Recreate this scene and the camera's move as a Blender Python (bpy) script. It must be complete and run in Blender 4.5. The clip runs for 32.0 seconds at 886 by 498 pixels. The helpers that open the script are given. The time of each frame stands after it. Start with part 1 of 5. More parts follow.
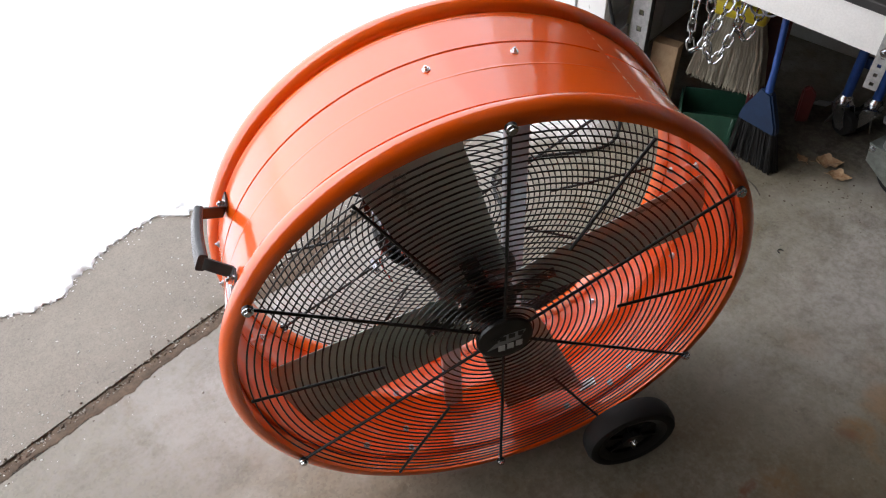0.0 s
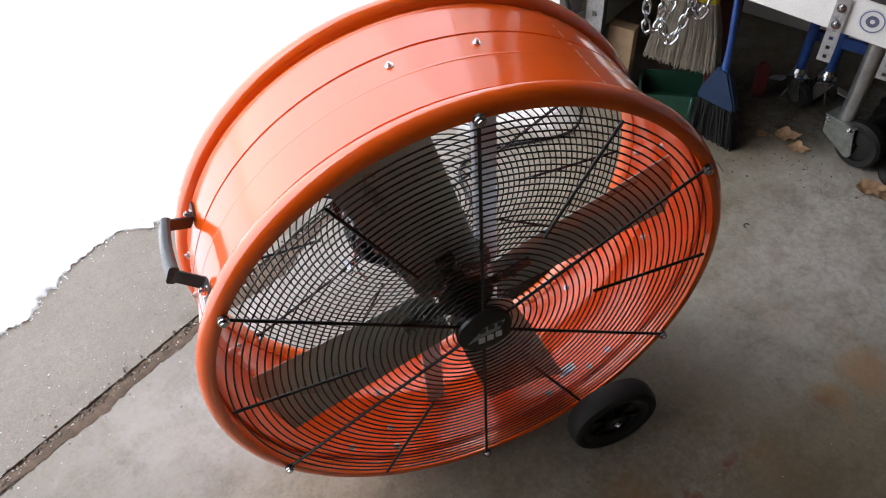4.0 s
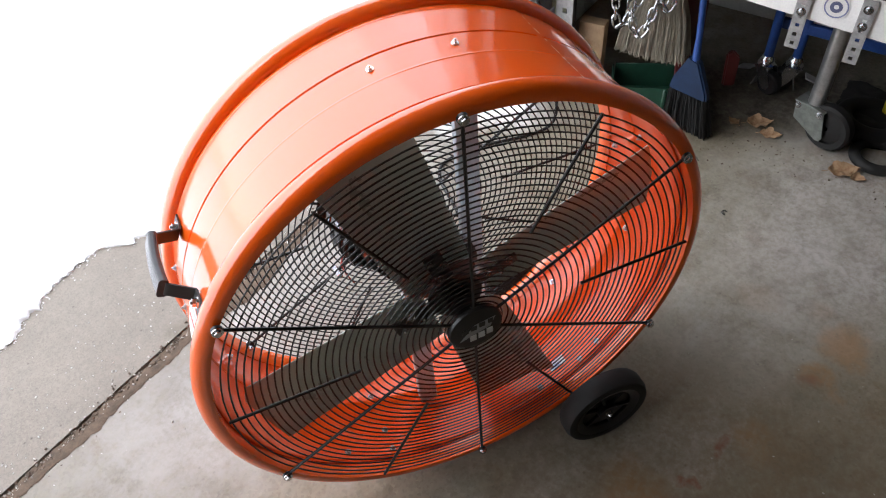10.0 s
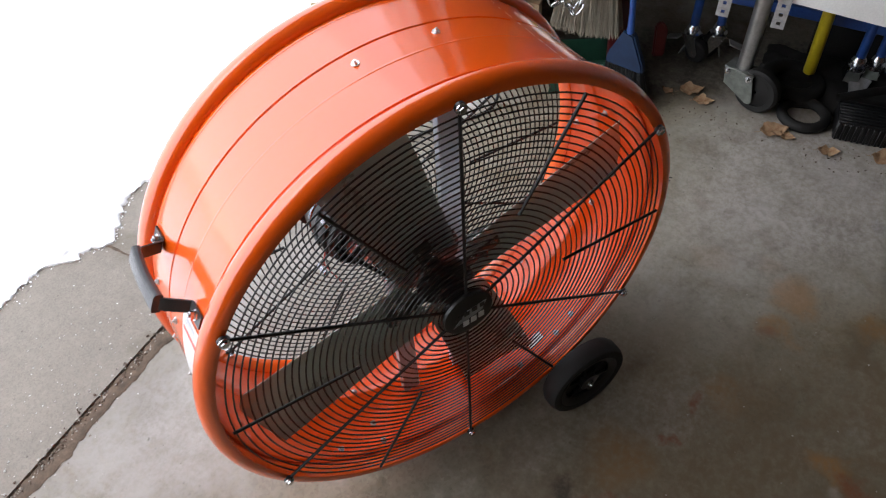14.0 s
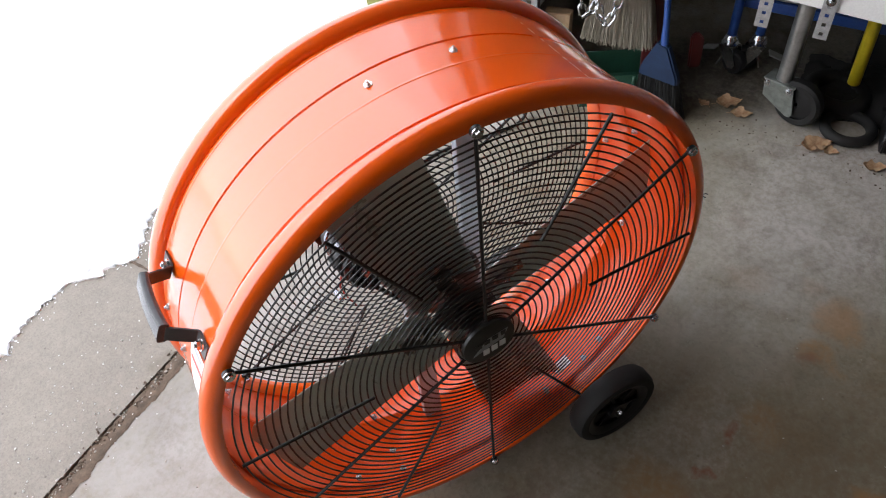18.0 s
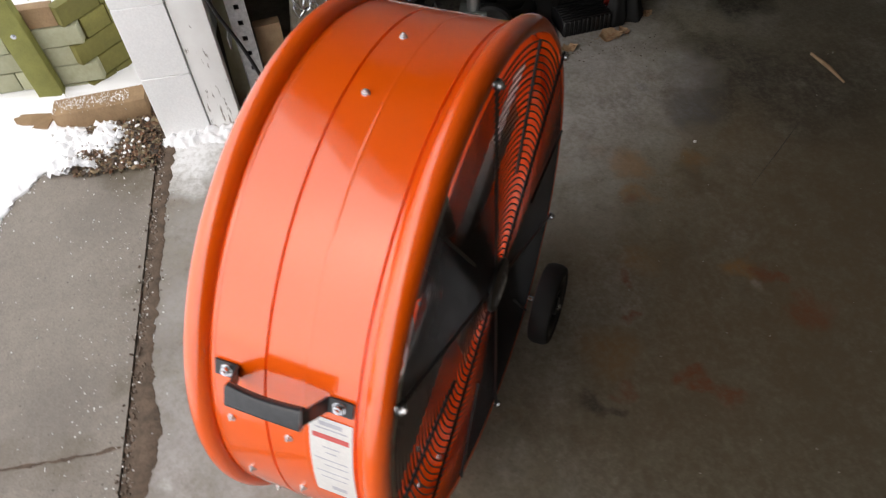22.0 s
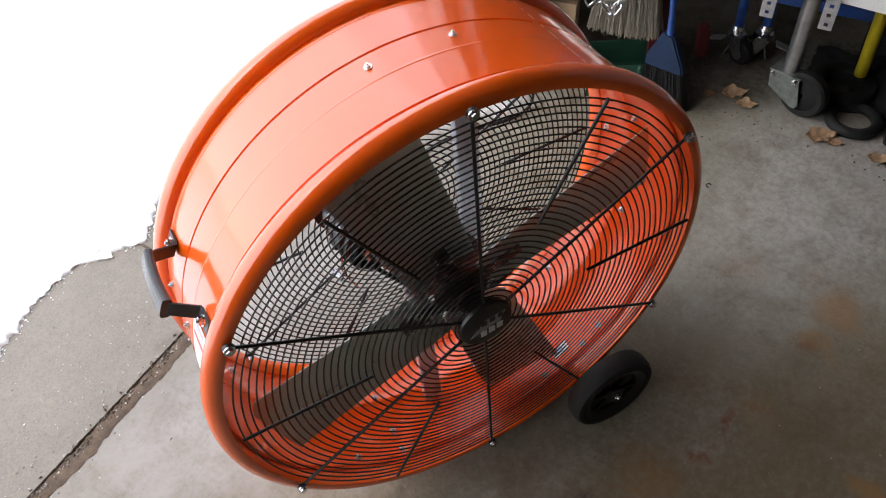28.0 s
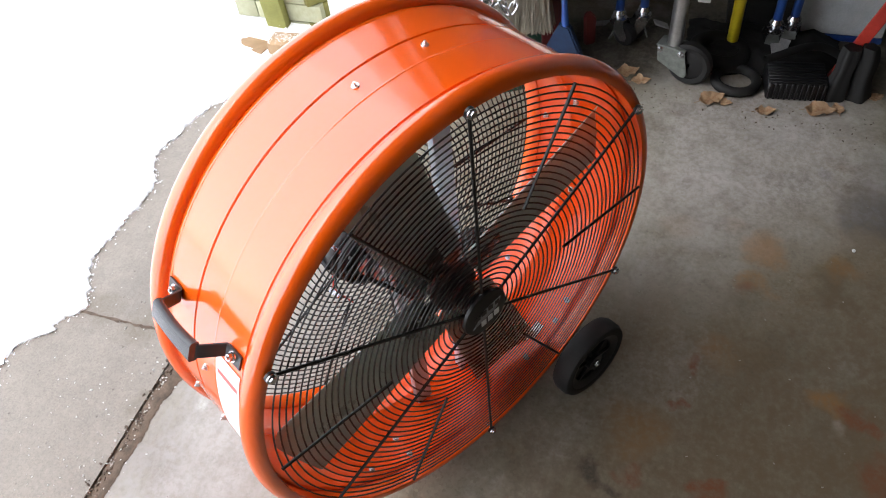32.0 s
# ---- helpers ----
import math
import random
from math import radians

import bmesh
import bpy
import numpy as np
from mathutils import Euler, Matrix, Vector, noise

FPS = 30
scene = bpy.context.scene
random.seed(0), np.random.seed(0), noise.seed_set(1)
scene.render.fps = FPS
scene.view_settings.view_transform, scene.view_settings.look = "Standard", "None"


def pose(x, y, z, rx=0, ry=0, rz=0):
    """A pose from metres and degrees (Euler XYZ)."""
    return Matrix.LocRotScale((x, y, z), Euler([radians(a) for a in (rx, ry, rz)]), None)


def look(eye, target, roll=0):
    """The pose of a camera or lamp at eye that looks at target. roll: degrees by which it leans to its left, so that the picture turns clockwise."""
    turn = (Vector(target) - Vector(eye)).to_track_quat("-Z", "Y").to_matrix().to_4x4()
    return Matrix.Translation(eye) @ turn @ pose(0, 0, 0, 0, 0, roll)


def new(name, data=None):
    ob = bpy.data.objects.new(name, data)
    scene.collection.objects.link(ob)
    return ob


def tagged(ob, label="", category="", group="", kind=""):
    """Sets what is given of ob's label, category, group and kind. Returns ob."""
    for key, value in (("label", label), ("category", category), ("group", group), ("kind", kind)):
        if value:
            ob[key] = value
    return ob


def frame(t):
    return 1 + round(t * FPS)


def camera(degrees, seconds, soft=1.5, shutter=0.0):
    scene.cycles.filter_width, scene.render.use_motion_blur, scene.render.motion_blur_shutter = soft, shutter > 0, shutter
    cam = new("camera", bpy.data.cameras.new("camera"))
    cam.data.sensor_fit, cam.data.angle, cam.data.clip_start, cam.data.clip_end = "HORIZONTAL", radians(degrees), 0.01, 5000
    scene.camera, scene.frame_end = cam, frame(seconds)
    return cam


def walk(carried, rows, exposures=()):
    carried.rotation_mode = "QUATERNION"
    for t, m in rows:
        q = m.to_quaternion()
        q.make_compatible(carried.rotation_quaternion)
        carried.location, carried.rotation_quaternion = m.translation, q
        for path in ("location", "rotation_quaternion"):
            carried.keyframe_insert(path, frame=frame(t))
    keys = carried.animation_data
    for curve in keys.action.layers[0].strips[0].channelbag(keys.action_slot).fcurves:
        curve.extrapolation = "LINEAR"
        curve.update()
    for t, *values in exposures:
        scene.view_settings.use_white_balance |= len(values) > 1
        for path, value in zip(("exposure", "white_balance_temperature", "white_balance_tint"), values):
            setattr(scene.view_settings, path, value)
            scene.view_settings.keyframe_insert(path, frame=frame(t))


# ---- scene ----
cam = camera(61.0, 32.0, 1.1, 0.3)

PATH = [
    (0, (-0.275, -0.728, 1.58), (0.041, 0.596, 0.115), -3.5),
    (0.5, (-0.283, -0.731, 1.576), (0.025, 0.593, 0.109), -3.8),
    (1, (-0.276, -0.727, 1.571), (0.066, 0.559, 0.079), -3.5),
    (1.5, (-0.275, -0.728, 1.575), (0.082, 0.547, 0.075), -4.0),
    (2, (-0.273, -0.721, 1.581), (0.078, 0.557, 0.084), -5.2),
    (2.5, (-0.275, -0.724, 1.587), (0.08, 0.572, 0.105), -5.5),
    (3, (-0.274, -0.723, 1.584), (0.088, 0.578, 0.109), -5.6),
    (3.5, (-0.279, -0.723, 1.578), (0.096, 0.578, 0.105), -5.3),
    (5.5, (-0.288, -0.7, 1.575), (0.156, 0.521, 0.054), -3.3),
    (6, (-0.293, -0.704, 1.571), (0.146, 0.515, 0.047), -4.2),
    (6.5, (-0.296, -0.711, 1.565), (0.143, 0.494, 0.03), -3.7),
    (7, (-0.288, -0.719, 1.573), (0.169, 0.475, 0.035), -4.3),
    (7.5, (-0.289, -0.723, 1.568), (0.175, 0.474, 0.034), -3.9),
    (8, (-0.287, -0.727, 1.576), (0.171, 0.485, 0.053), -4.3),
    (8.5, (-0.286, -0.727, 1.586), (0.181, 0.522, 0.095), -4.6),
    (9, (-0.293, -0.727, 1.581), (0.165, 0.54, 0.102), -5.0),
    (9.5, (-0.297, -0.725, 1.581), (0.158, 0.546, 0.106), -5.6),
    (10, (-0.301, -0.724, 1.581), (0.147, 0.548, 0.104), -5.7),
    (10.5, (-0.307, -0.727, 1.582), (0.139, 0.542, 0.101), -6.0),
    (11, (-0.306, -0.736, 1.58), (0.133, 0.533, 0.098), -6.1),
    (11.5, (-0.309, -0.737, 1.577), (0.127, 0.531, 0.093), -5.5),
    (12, (-0.305, -0.735, 1.579), (0.124, 0.535, 0.095), -6.0),
    (12.5, (-0.309, -0.736, 1.581), (0.114, 0.538, 0.099), -6.0),
    (13, (-0.34, -0.719, 1.583), (0.1, 0.553, 0.104), -8.8),
    (13.5, (-0.436, -0.692, 1.593), (0.095, 0.52, 0.093), -8.6),
    (14, (-0.404, -0.669, 1.597), (0.217, 0.477, 0.081), -3.9),
    (14.5, (-0.311, -0.635, 1.577), (0.237, 0.589, 0.094), -6.3),
    (16.5, (-0.331, -0.642, 1.564), (0.192, 0.554, 0.048), -5.1),
    (17, (-0.355, -0.643, 1.573), (0.177, 0.577, 0.08), -6.8),
    (17.5, (-0.35, -0.639, 1.575), (0.183, 0.576, 0.078), -6.9),
    (18, (-0.352, -0.632, 1.574), (0.197, 0.574, 0.076), -6.6),
    (18.5, (-0.365, -0.613, 1.571), (0.195, 0.577, 0.065), -6.4),
    (19, (-0.484, -0.569, 1.587), (0.248, 0.469, 0.042), -5.0),
    (19.3, (-0.528, -0.598, 1.592), (0.262, 0.411, 0.055), -2.4),
    (19.5, (-0.531, -0.604, 1.585), (0.288, 0.39, 0.055), -2.5),
    (19.7, (-0.568, -0.598, 1.590), (0.276, 0.396, 0.076), -3.4),
    (20, (-0.685, -0.44, 1.583), (0.238, 0.499, 0.077), -4.5),
    (20.3, (-0.763, -0.351, 1.604), (0.229, 0.507, 0.093), -7.0),
    (20.5, (-0.766, -0.295, 1.608), (0.313, 0.394, 0.072), -2.3),
    (20.7, (-0.738, -0.276, 1.611), (0.380, 0.361, 0.080), -3.4),
    (21, (-0.678, -0.193, 1.6), (0.484, 0.448, 0.104), -3.9),
    (21.5, (-0.767, -0.147, 1.619), (0.427, 0.412, 0.115), -6.4),
    (22, (-0.786, -0.261, 1.62), (0.371, 0.279, 0.081), -4.7),
    (22.3, (-0.697, -0.413, 1.609), (0.435, 0.266, 0.107), -3.3),
    (22.5, (-0.647, -0.452, 1.59), (0.445, 0.321, 0.103), -4.1),
    (23, (-0.691, -0.525, 1.601), (0.283, 0.416, 0.13), -7.6),
    (23.5, (-0.672, -0.615, 1.613), (0.187, 0.385, 0.109), -8.5),
    (24, (-0.449, -0.686, 1.587), (0.311, 0.437, 0.117), -4.2),
    (24.5, (-0.452, -0.628, 1.591), (0.203, 0.556, 0.118), -8.5),
    (26.5, (-0.329, -0.65, 1.577), (0.149, 0.569, 0.065), -6.8),
    (27, (-0.355, -0.657, 1.582), (0.151, 0.552, 0.07), -7.1),
    (27.5, (-0.355, -0.665, 1.583), (0.162, 0.54, 0.073), -6.5),
    (28, (-0.348, -0.663, 1.578), (0.169, 0.541, 0.068), -6.8),
    (28.5, (-0.35, -0.651, 1.573), (0.176, 0.545, 0.059), -6.2),
    (29, (-0.379, -0.636, 1.576), (0.175, 0.541, 0.057), -4.4),
    (29.5, (-0.484, -0.619, 1.58), (0.2, 0.466, 0.045), -3.9),
    (30, (-0.457, -0.611, 1.584), (0.298, 0.376, 0.017), -3.0),
    (30.5, (-0.495, -0.582, 1.582), (0.192, 0.402, -0.018), -9.7),
    (31, (-0.55, -0.576, 1.61), (0.238, 0.368, 0.032), -5.4),
    (31.5, (-0.532, -0.6, 1.626), (0.265, 0.416, 0.099), -6.5),
    (32, (-0.526, -0.613, 1.618), (0.255, 0.449, 0.113), -7.1),
]
# the camera's own exposure and white balance: (seconds, stops, kelvin, tint)
EXPOSURES = [(0, 1.3, 6500, 10), (3, 1.31, 6400, 10), (6, 1.6, 6300, 10), (8, 1.63, 6307, 10), (13, 1.63, 6326, 10), (14, 1.35, 6330, 10), (18, 1.55, 6346, 10), (19, 1.48, 6350, 10), (20, 1.4, 6475, 10), (20.5, 1.1, 6550, 10), (21, 0.83, 6650, 10), (22, 0.8, 6800, 10), (23, 0.96, 6600, 10), (24, 1.08, 6500, 10), (26.5, 1.39, 6450, 10), (29, 1.4, 6404, 10), (30, 1.43, 6400, 10), (31, 1.61, 6368, 10), (32, 1.73, 6350, 10)]
walk(cam, [(t, look(eye, target, roll)) for t, eye, target, roll in PATH], EXPOSURES)

# ---- world and light ----
world = bpy.data.worlds.new("overcast")
scene.world = world
world.use_nodes = True
wn = world.node_tree.nodes
sky = wn.new("ShaderNodeTexSky")
sky.sky_type = "NISHITA"
sky.sun_disc = False
sky.sun_elevation = radians(53)
sky.sun_rotation = radians(-69)
sky.air_density, sky.dust_density, sky.ozone_density = 1.0, 3.0, 1.3
wn["Background"].inputs["Strength"].default_value = 0.15
# a bright even cloud cover veils the blue
veil = wn.new("ShaderNodeMix")
veil.data_type = "RGBA"
veil.inputs[0].default_value = 0.72
veil.inputs[7].default_value = (7.0, 7.2, 7.6, 1)
world.node_tree.links.new(sky.outputs["Color"], veil.inputs[6])
world.node_tree.links.new(veil.outputs[2], wn["Background"].inputs["Color"])

sun = new("sun", bpy.data.lights.new("sun", "SUN"))
sun.data.energy, sun.data.angle, sun.data.color = 0.6, radians(110), (1.0, 0.97, 0.93)
sun.matrix_world = look((-4.9, 1.9, 7.0), (0, 0, 0))

# ---- the garage's own axes: a along the door wall, b into the garage ----
ORIGIN, TURN_Z = Vector((0.64, 1.22, 0)), 31.0
UX = Vector((math.cos(radians(TURN_Z)), math.sin(radians(TURN_Z)), 0))
VX = Vector((math.sin(radians(TURN_Z)), -math.cos(radians(TURN_Z)), 0))


def gp(a, b, z=0.0):
    return ORIGIN + UX * a + VX * b + Vector((0, 0, z))


def gm(a=0.0, b=0.0, z=0.0, rz=0.0, rx=0.0, ry=0.0):
    """A pose in the garage's axes: local x runs along a, local y against b."""
    return Matrix.Translation(gp(a, b, z)) @ pose(0, 0, 0, 0, 0, TURN_Z) @ pose(0, 0, 0, rx, ry, rz)


# ---- materials ----
def material(name):
    m = bpy.data.materials.new(name)
    m.use_nodes = True
    return m, m.node_tree.nodes, m.node_tree.links, m.node_tree.nodes["Principled BSDF"]


def noise_node(n, l, coord, scale, detail=5.0, rough=0.6):
    t = n.new("ShaderNodeTexNoise")
    t.inputs["Scale"].default_value, t.inputs["Detail"].default_value, t.inputs["Roughness"].default_value = scale, detail, rough
    l.new(coord, t.inputs["Vector"])
    return t.outputs["Fac"]


def ramp(n, l, fac, stops):
    r = n.new("ShaderNodeValToRGB")
    e = r.color_ramp.elements
    while len(e) < len(stops):
        e.new(0.5)
    for k, (p, c) in zip(e, stops):
        k.position = p
        k.color = (*c, 1) if len(c) == 3 else (c[0], c[0], c[0], 1)
    l.new(fac, r.inputs["Fac"])
    return r.outputs["Color"]


def mix(n, l, fac, a, b, mode="MIX"):
    m = n.new("ShaderNodeMix")
    m.data_type, m.blend_type = "RGBA", mode
    for value, socket in ((fac, m.inputs[0]), (a, m.inputs[6]), (b, m.inputs[7])):
        if isinstance(value, bpy.types.NodeSocket):
            l.new(value, socket)
        elif isinstance(value, tuple):
            socket.default_value = (*value, 1)
        else:
            socket.default_value = value
    return m.outputs[2]


def maths(n, l, op, a, b=0.0):
    m = n.new("ShaderNodeMath")
    m.operation = op
    for value, socket in ((a, m.inputs[0]), (b, m.inputs[1])):
        if isinstance(value, bpy.types.NodeSocket):
            l.new(value, socket)
        else:
            socket.default_value = value
    return m.outputs[0]


def bump(n, l, bsdf, height, strength=0.3, distance=0.002):
    b = n.new("ShaderNodeBump")
    b.inputs["Strength"].default_value, b.inputs["Distance"].default_value = strength, distance
    l.new(height, b.inputs["Height"])
    l.new(b.outputs["Normal"], bsdf.inputs["Normal"])


def surface(name, light, dark, scale=20.0, rough=0.5, metal=0.0, relief=0.2, coat=0.0, fine=180.0, spread=0.12, vary=0.0, spec=0.5):
    """A worn surface: blotches between two tones, fine grain over them, uneven gloss."""
    m, n, l, p = material(name)
    c = n.new("ShaderNodeTexCoord").outputs["Object"]
    big, small = noise_node(n, l, c, scale), noise_node(n, l, c, fine, 3.0)
    col = ramp(n, l, big, [(0.35, dark), (0.65, light)])
    col = mix(n, l, 0.25, col, ramp(n, l, small, [(0.3, tuple(v * 0.7 for v in dark)), (0.7, light)]))
    if vary:
        info = n.new("ShaderNodeObjectInfo").outputs["Random"]
        col = mix(n, l, maths(n, l, "MULTIPLY", info, vary), col, tuple(v * 0.55 for v in dark))
    l.new(col, p.inputs["Base Color"])
    l.new(maths(n, l, "ADD", maths(n, l, "MULTIPLY", big, spread), rough - spread / 2), p.inputs["Roughness"])
    p.inputs["Metallic"].default_value = metal
    p.inputs["Coat Weight"].default_value = coat
    p.inputs["Coat Roughness"].default_value = 0.09
    p.inputs["Specular IOR Level"].default_value = spec
    if relief:
        bump(n, l, p, small, relief, 0.001)
    return m


def plain(name, colour, rough=0.5, metal=0.0):
    return surface(name, colour, tuple(v * 0.9 for v in colour), 40.0, rough, metal, 0.05)


ORANGE = surface("orange_paint", (0.95, 0.120, 0.002), (0.92, 0.111, 0.0015), 6.0, 0.34, 0.0, 0.008, 1.0, 900.0, 0.08, 0.0, 0.12)
ORANGE.node_tree.nodes["Principled BSDF"].inputs["Coat IOR"].default_value = 1.78
ORANGE.node_tree.nodes["Principled BSDF"].inputs["Coat Roughness"].default_value = 0.10
dents = ORANGE.node_tree.nodes.new("ShaderNodeBump")
dents.inputs["Strength"].default_value, dents.inputs["Distance"].default_value = 0.5, 0.009
ORANGE.node_tree.links.new(noise_node(ORANGE.node_tree.nodes, ORANGE.node_tree.links, ORANGE.node_tree.nodes["Texture Coordinate"].outputs["Object"], 4.2, 2.0), dents.inputs["Height"])
ORANGE.node_tree.links.new(dents.outputs["Normal"], ORANGE.node_tree.nodes["Principled BSDF"].inputs["Coat Normal"])
# the drum's own paint, redder and less glossy: its inner shade painted in
ORANGE_INSIDE = surface("shaded_orange_paint", (0.90, 0.086, 0.003), (0.83, 0.073, 0.002), 9.0, 0.40, 0.0, 0.02, 0.9, 500.0, 0.1, 0.0, 0.12)
BLACK_WIRE = surface("black_wire", (0.012, 0.012, 0.013), (0.007, 0.007, 0.008), 60.0, 0.34, 0.0, 0.05)
BLACK_STEEL = surface("black_steel", (0.022, 0.022, 0.024), (0.014, 0.014, 0.015), 30.0, 0.33, 0.0, 0.08)
BLADE = surface("blade_steel", (0.82, 0.92, 0.89), (0.72, 0.81, 0.78), 14.0, 0.30, 0.30, 0.04, 0.0, 400.0, 0.15)
HUB = surface("hub_steel", (0.10, 0.098, 0.10), (0.05, 0.05, 0.052), 25.0, 0.35, 0.3, 0.08)
STRUT = surface("strut_steel", (0.70, 0.79, 0.86), (0.58, 0.66, 0.73), 18.0, 0.34, 0.20, 0.06)
MOTOR = surface("motor_steel", (0.52, 0.52, 0.57), (0.22, 0.22, 0.26), 30.0, 0.16, 0.9, 0.04)
PANEL = surface("grey_panel", (0.58, 0.60, 0.60), (0.44, 0.46, 0.46), 12.0, 0.6, 0.0, 0.1)
BRIGHT_ZINC = surface("bright_zinc", (0.90, 0.90, 0.91), (0.78, 0.79, 0.81), 90.0, 0.22, 0.65, 0.05)
ZINC = surface("zinc_plate", (0.72, 0.73, 0.75), (0.52, 0.53, 0.55), 90.0, 0.25, 1.0, 0.05)
GALV = surface("galvanized_steel", (0.56, 0.56, 0.56), (0.36, 0.36, 0.365), 60.0, 0.5, 0.55, 0.15, 0.0, 300.0, 0.2)
PIPE = surface("bright_pipe", (0.62, 0.62, 0.63), (0.42, 0.42, 0.43), 25.0, 0.30, 0.9, 0.08)
GREY_PLATE = surface("grey_steel_plate", (0.26, 0.28, 0.26), (0.15, 0.165, 0.15), 35.0, 0.5, 0.5, 0.2)
RUBBER = surface("black_rubber", (0.0085, 0.0083, 0.0085), (0.004, 0.004, 0.004), 40.0, 0.72, 0.0, 0.35)
BRISTLE = surface("black_bristle", (0.008, 0.008, 0.009), (0.005, 0.005, 0.005), 30.0, 0.6, 0.0, 0.1)
GRIP = surface("grip_plastic", (0.036, 0.038, 0.042), (0.024, 0.025, 0.028), 30.0, 0.24, 0.0, 0.1)
PLASTIC = surface("black_plastic", (0.010, 0.010, 0.011), (0.006, 0.006, 0.007), 30.0, 0.42, 0.0, 0.15)
DUSTY = surface("dusty_black", (0.011, 0.0105, 0.010), (0.004, 0.004, 0.004), 16.0, 0.75, 0.0, 0.4)
CHIPPED = surface("chipped_paint", (0.80, 0.50, 0.40), (0.76, 0.36, 0.24), 60.0, 0.5, 0.0, 0.1)
LABEL = surface("label_paper", (0.80, 0.79, 0.77), (0.74, 0.73, 0.71), 25.0, 0.45, 0.0, 0.03)
RED_INK = plain("red_ink", (0.70, 0.13, 0.12), 0.5)
GREY_INK = plain("grey_ink", (0.55, 0.55, 0.60), 0.55)
BADGE = plain("badge_black", (0.018, 0.018, 0.019), 0.30)
BADGE_GREY = plain("badge_grey", (0.33, 0.34, 0.36), 0.35)
BADGE_INK = plain("badge_silver", (0.80, 0.80, 0.80), 0.4)
BLUE = surface("blue_enamel", (0.020, 0.075, 0.30), (0.012, 0.045, 0.20), 25.0, 0.42, 0.0, 0.1, 0.2)
BLUE_PLASTIC = surface("blue_plastic", (0.007, 0.028, 0.080), (0.004, 0.016, 0.050), 20.0, 0.45, 0.0, 0.1)
GREEN_PLASTIC = surface("green_plastic", (0.022, 0.080, 0.050), (0.014, 0.050, 0.032), 15.0, 0.4, 0.0, 0.1)
RED_PAINT = surface("red_paint", (0.62, 0.060, 0.040), (0.48, 0.040, 0.028), 18.0, 0.45, 0.0, 0.15)
DARK_RED = surface("dull_red_plastic", (0.13, 0.014, 0.014), (0.08, 0.009, 0.009), 18.0, 0.5, 0.0, 0.1)
YELLOW = surface("yellow_sleeve", (0.66, 0.52, 0.02), (0.52, 0.40, 0.015), 18.0, 0.45, 0.0, 0.12)
WHITE_BOARD = surface("white_board", (0.88, 0.87, 0.85), (0.82, 0.81, 0.79), 9.0, 0.5, 0.0, 0.08)
TOP_DARK = surface("dark_top", (0.05, 0.045, 0.045), (0.03, 0.03, 0.03), 14.0, 0.6, 0.0, 0.2)
PLASTER = surface("block_wall_paint", (0.66, 0.66, 0.64), (0.50, 0.50, 0.48), 5.0, 0.8, 0.0, 0.5, 0.0, 120.0)
# unseen walls and ceiling: dark tones chosen to hold back bounce light
UNSEEN_WALL = surface("unseen_board_wall", (0.22, 0.17, 0.12), (0.14, 0.105, 0.075), 5.0, 0.85, 0.0, 0.4)
CEILING = surface("unseen_ceiling_board", (0.20, 0.17, 0.13), (0.13, 0.11, 0.085), 4.0, 0.85, 0.0, 0.2)
WHITE_BLOCK = surface("white_block_paint", (0.89, 0.89, 0.89), (0.84, 0.845, 0.85), 8.0, 0.62, 0.0, 0.55, 0.0, 150.0)
MORTAR = surface("painted_mortar", (0.86, 0.86, 0.86), (0.78, 0.78, 0.78), 20.0, 0.8, 0.0, 0.4)
TREATED = surface("treated_timber", (0.23, 0.21, 0.052), (0.15, 0.138, 0.034), 12.0, 0.75, 0.0, 0.4, 0.0, 90.0, 0.1, 0.55)
TREATED_PALE = surface("weathered_timber", (0.46, 0.46, 0.32), (0.35, 0.35, 0.22), 12.0, 0.8, 0.0, 0.4, 0.0, 90.0, 0.1, 0.45)
TREATED_POST = surface("green_treated_post", (0.235, 0.235, 0.060), (0.165, 0.165, 0.040), 14.0, 0.75, 0.0, 0.4)
BROWN_TIMBER = surface("brown_timber", (0.37, 0.245, 0.135), (0.23, 0.145, 0.075), 14.0, 0.8, 0.0, 0.5)
RAW_WOOD = surface("raw_wood", (0.42, 0.29, 0.17), (0.28, 0.18, 0.10), 22.0, 0.75, 0.0, 0.4)
STRAW = surface("broom_straw", (0.40, 0.36, 0.285), (0.29, 0.26, 0.205), 30.0, 0.8, 0.0, 0.2, 0.0, 300.0)
LEAF = surface("dry_leaf", (0.56, 0.40, 0.24), (0.32, 0.17, 0.085), 45.0, 0.7, 0.0, 0.4, 0.0, 200.0, 0.1, 0.5)
SOIL = surface("wet_soil", (0.15, 0.105, 0.075), (0.060, 0.042, 0.030), 35.0, 0.9, 0.0, 0.8)
CHIP = surface("pale_stone_chip", (0.74, 0.73, 0.71), (0.50, 0.48, 0.45), 60.0, 0.7)
DIRT = surface("sandy_dirt", (0.150, 0.104, 0.072), (0.052, 0.036, 0.024), 30.0, 0.9, 0.0, 0.9, 0.0, 160.0)
PEBBLE = surface("pebble_stone", (0.52, 0.49, 0.45), (0.12, 0.095, 0.075), 22.0, 0.8, 0.0, 0.3)
LITTER = surface("leaf_litter", (0.17, 0.085, 0.042), (0.045, 0.028, 0.019), 90.0, 0.7, 0.0, 0.5)
ln, ll = LITTER.node_tree.nodes, LITTER.node_tree.links
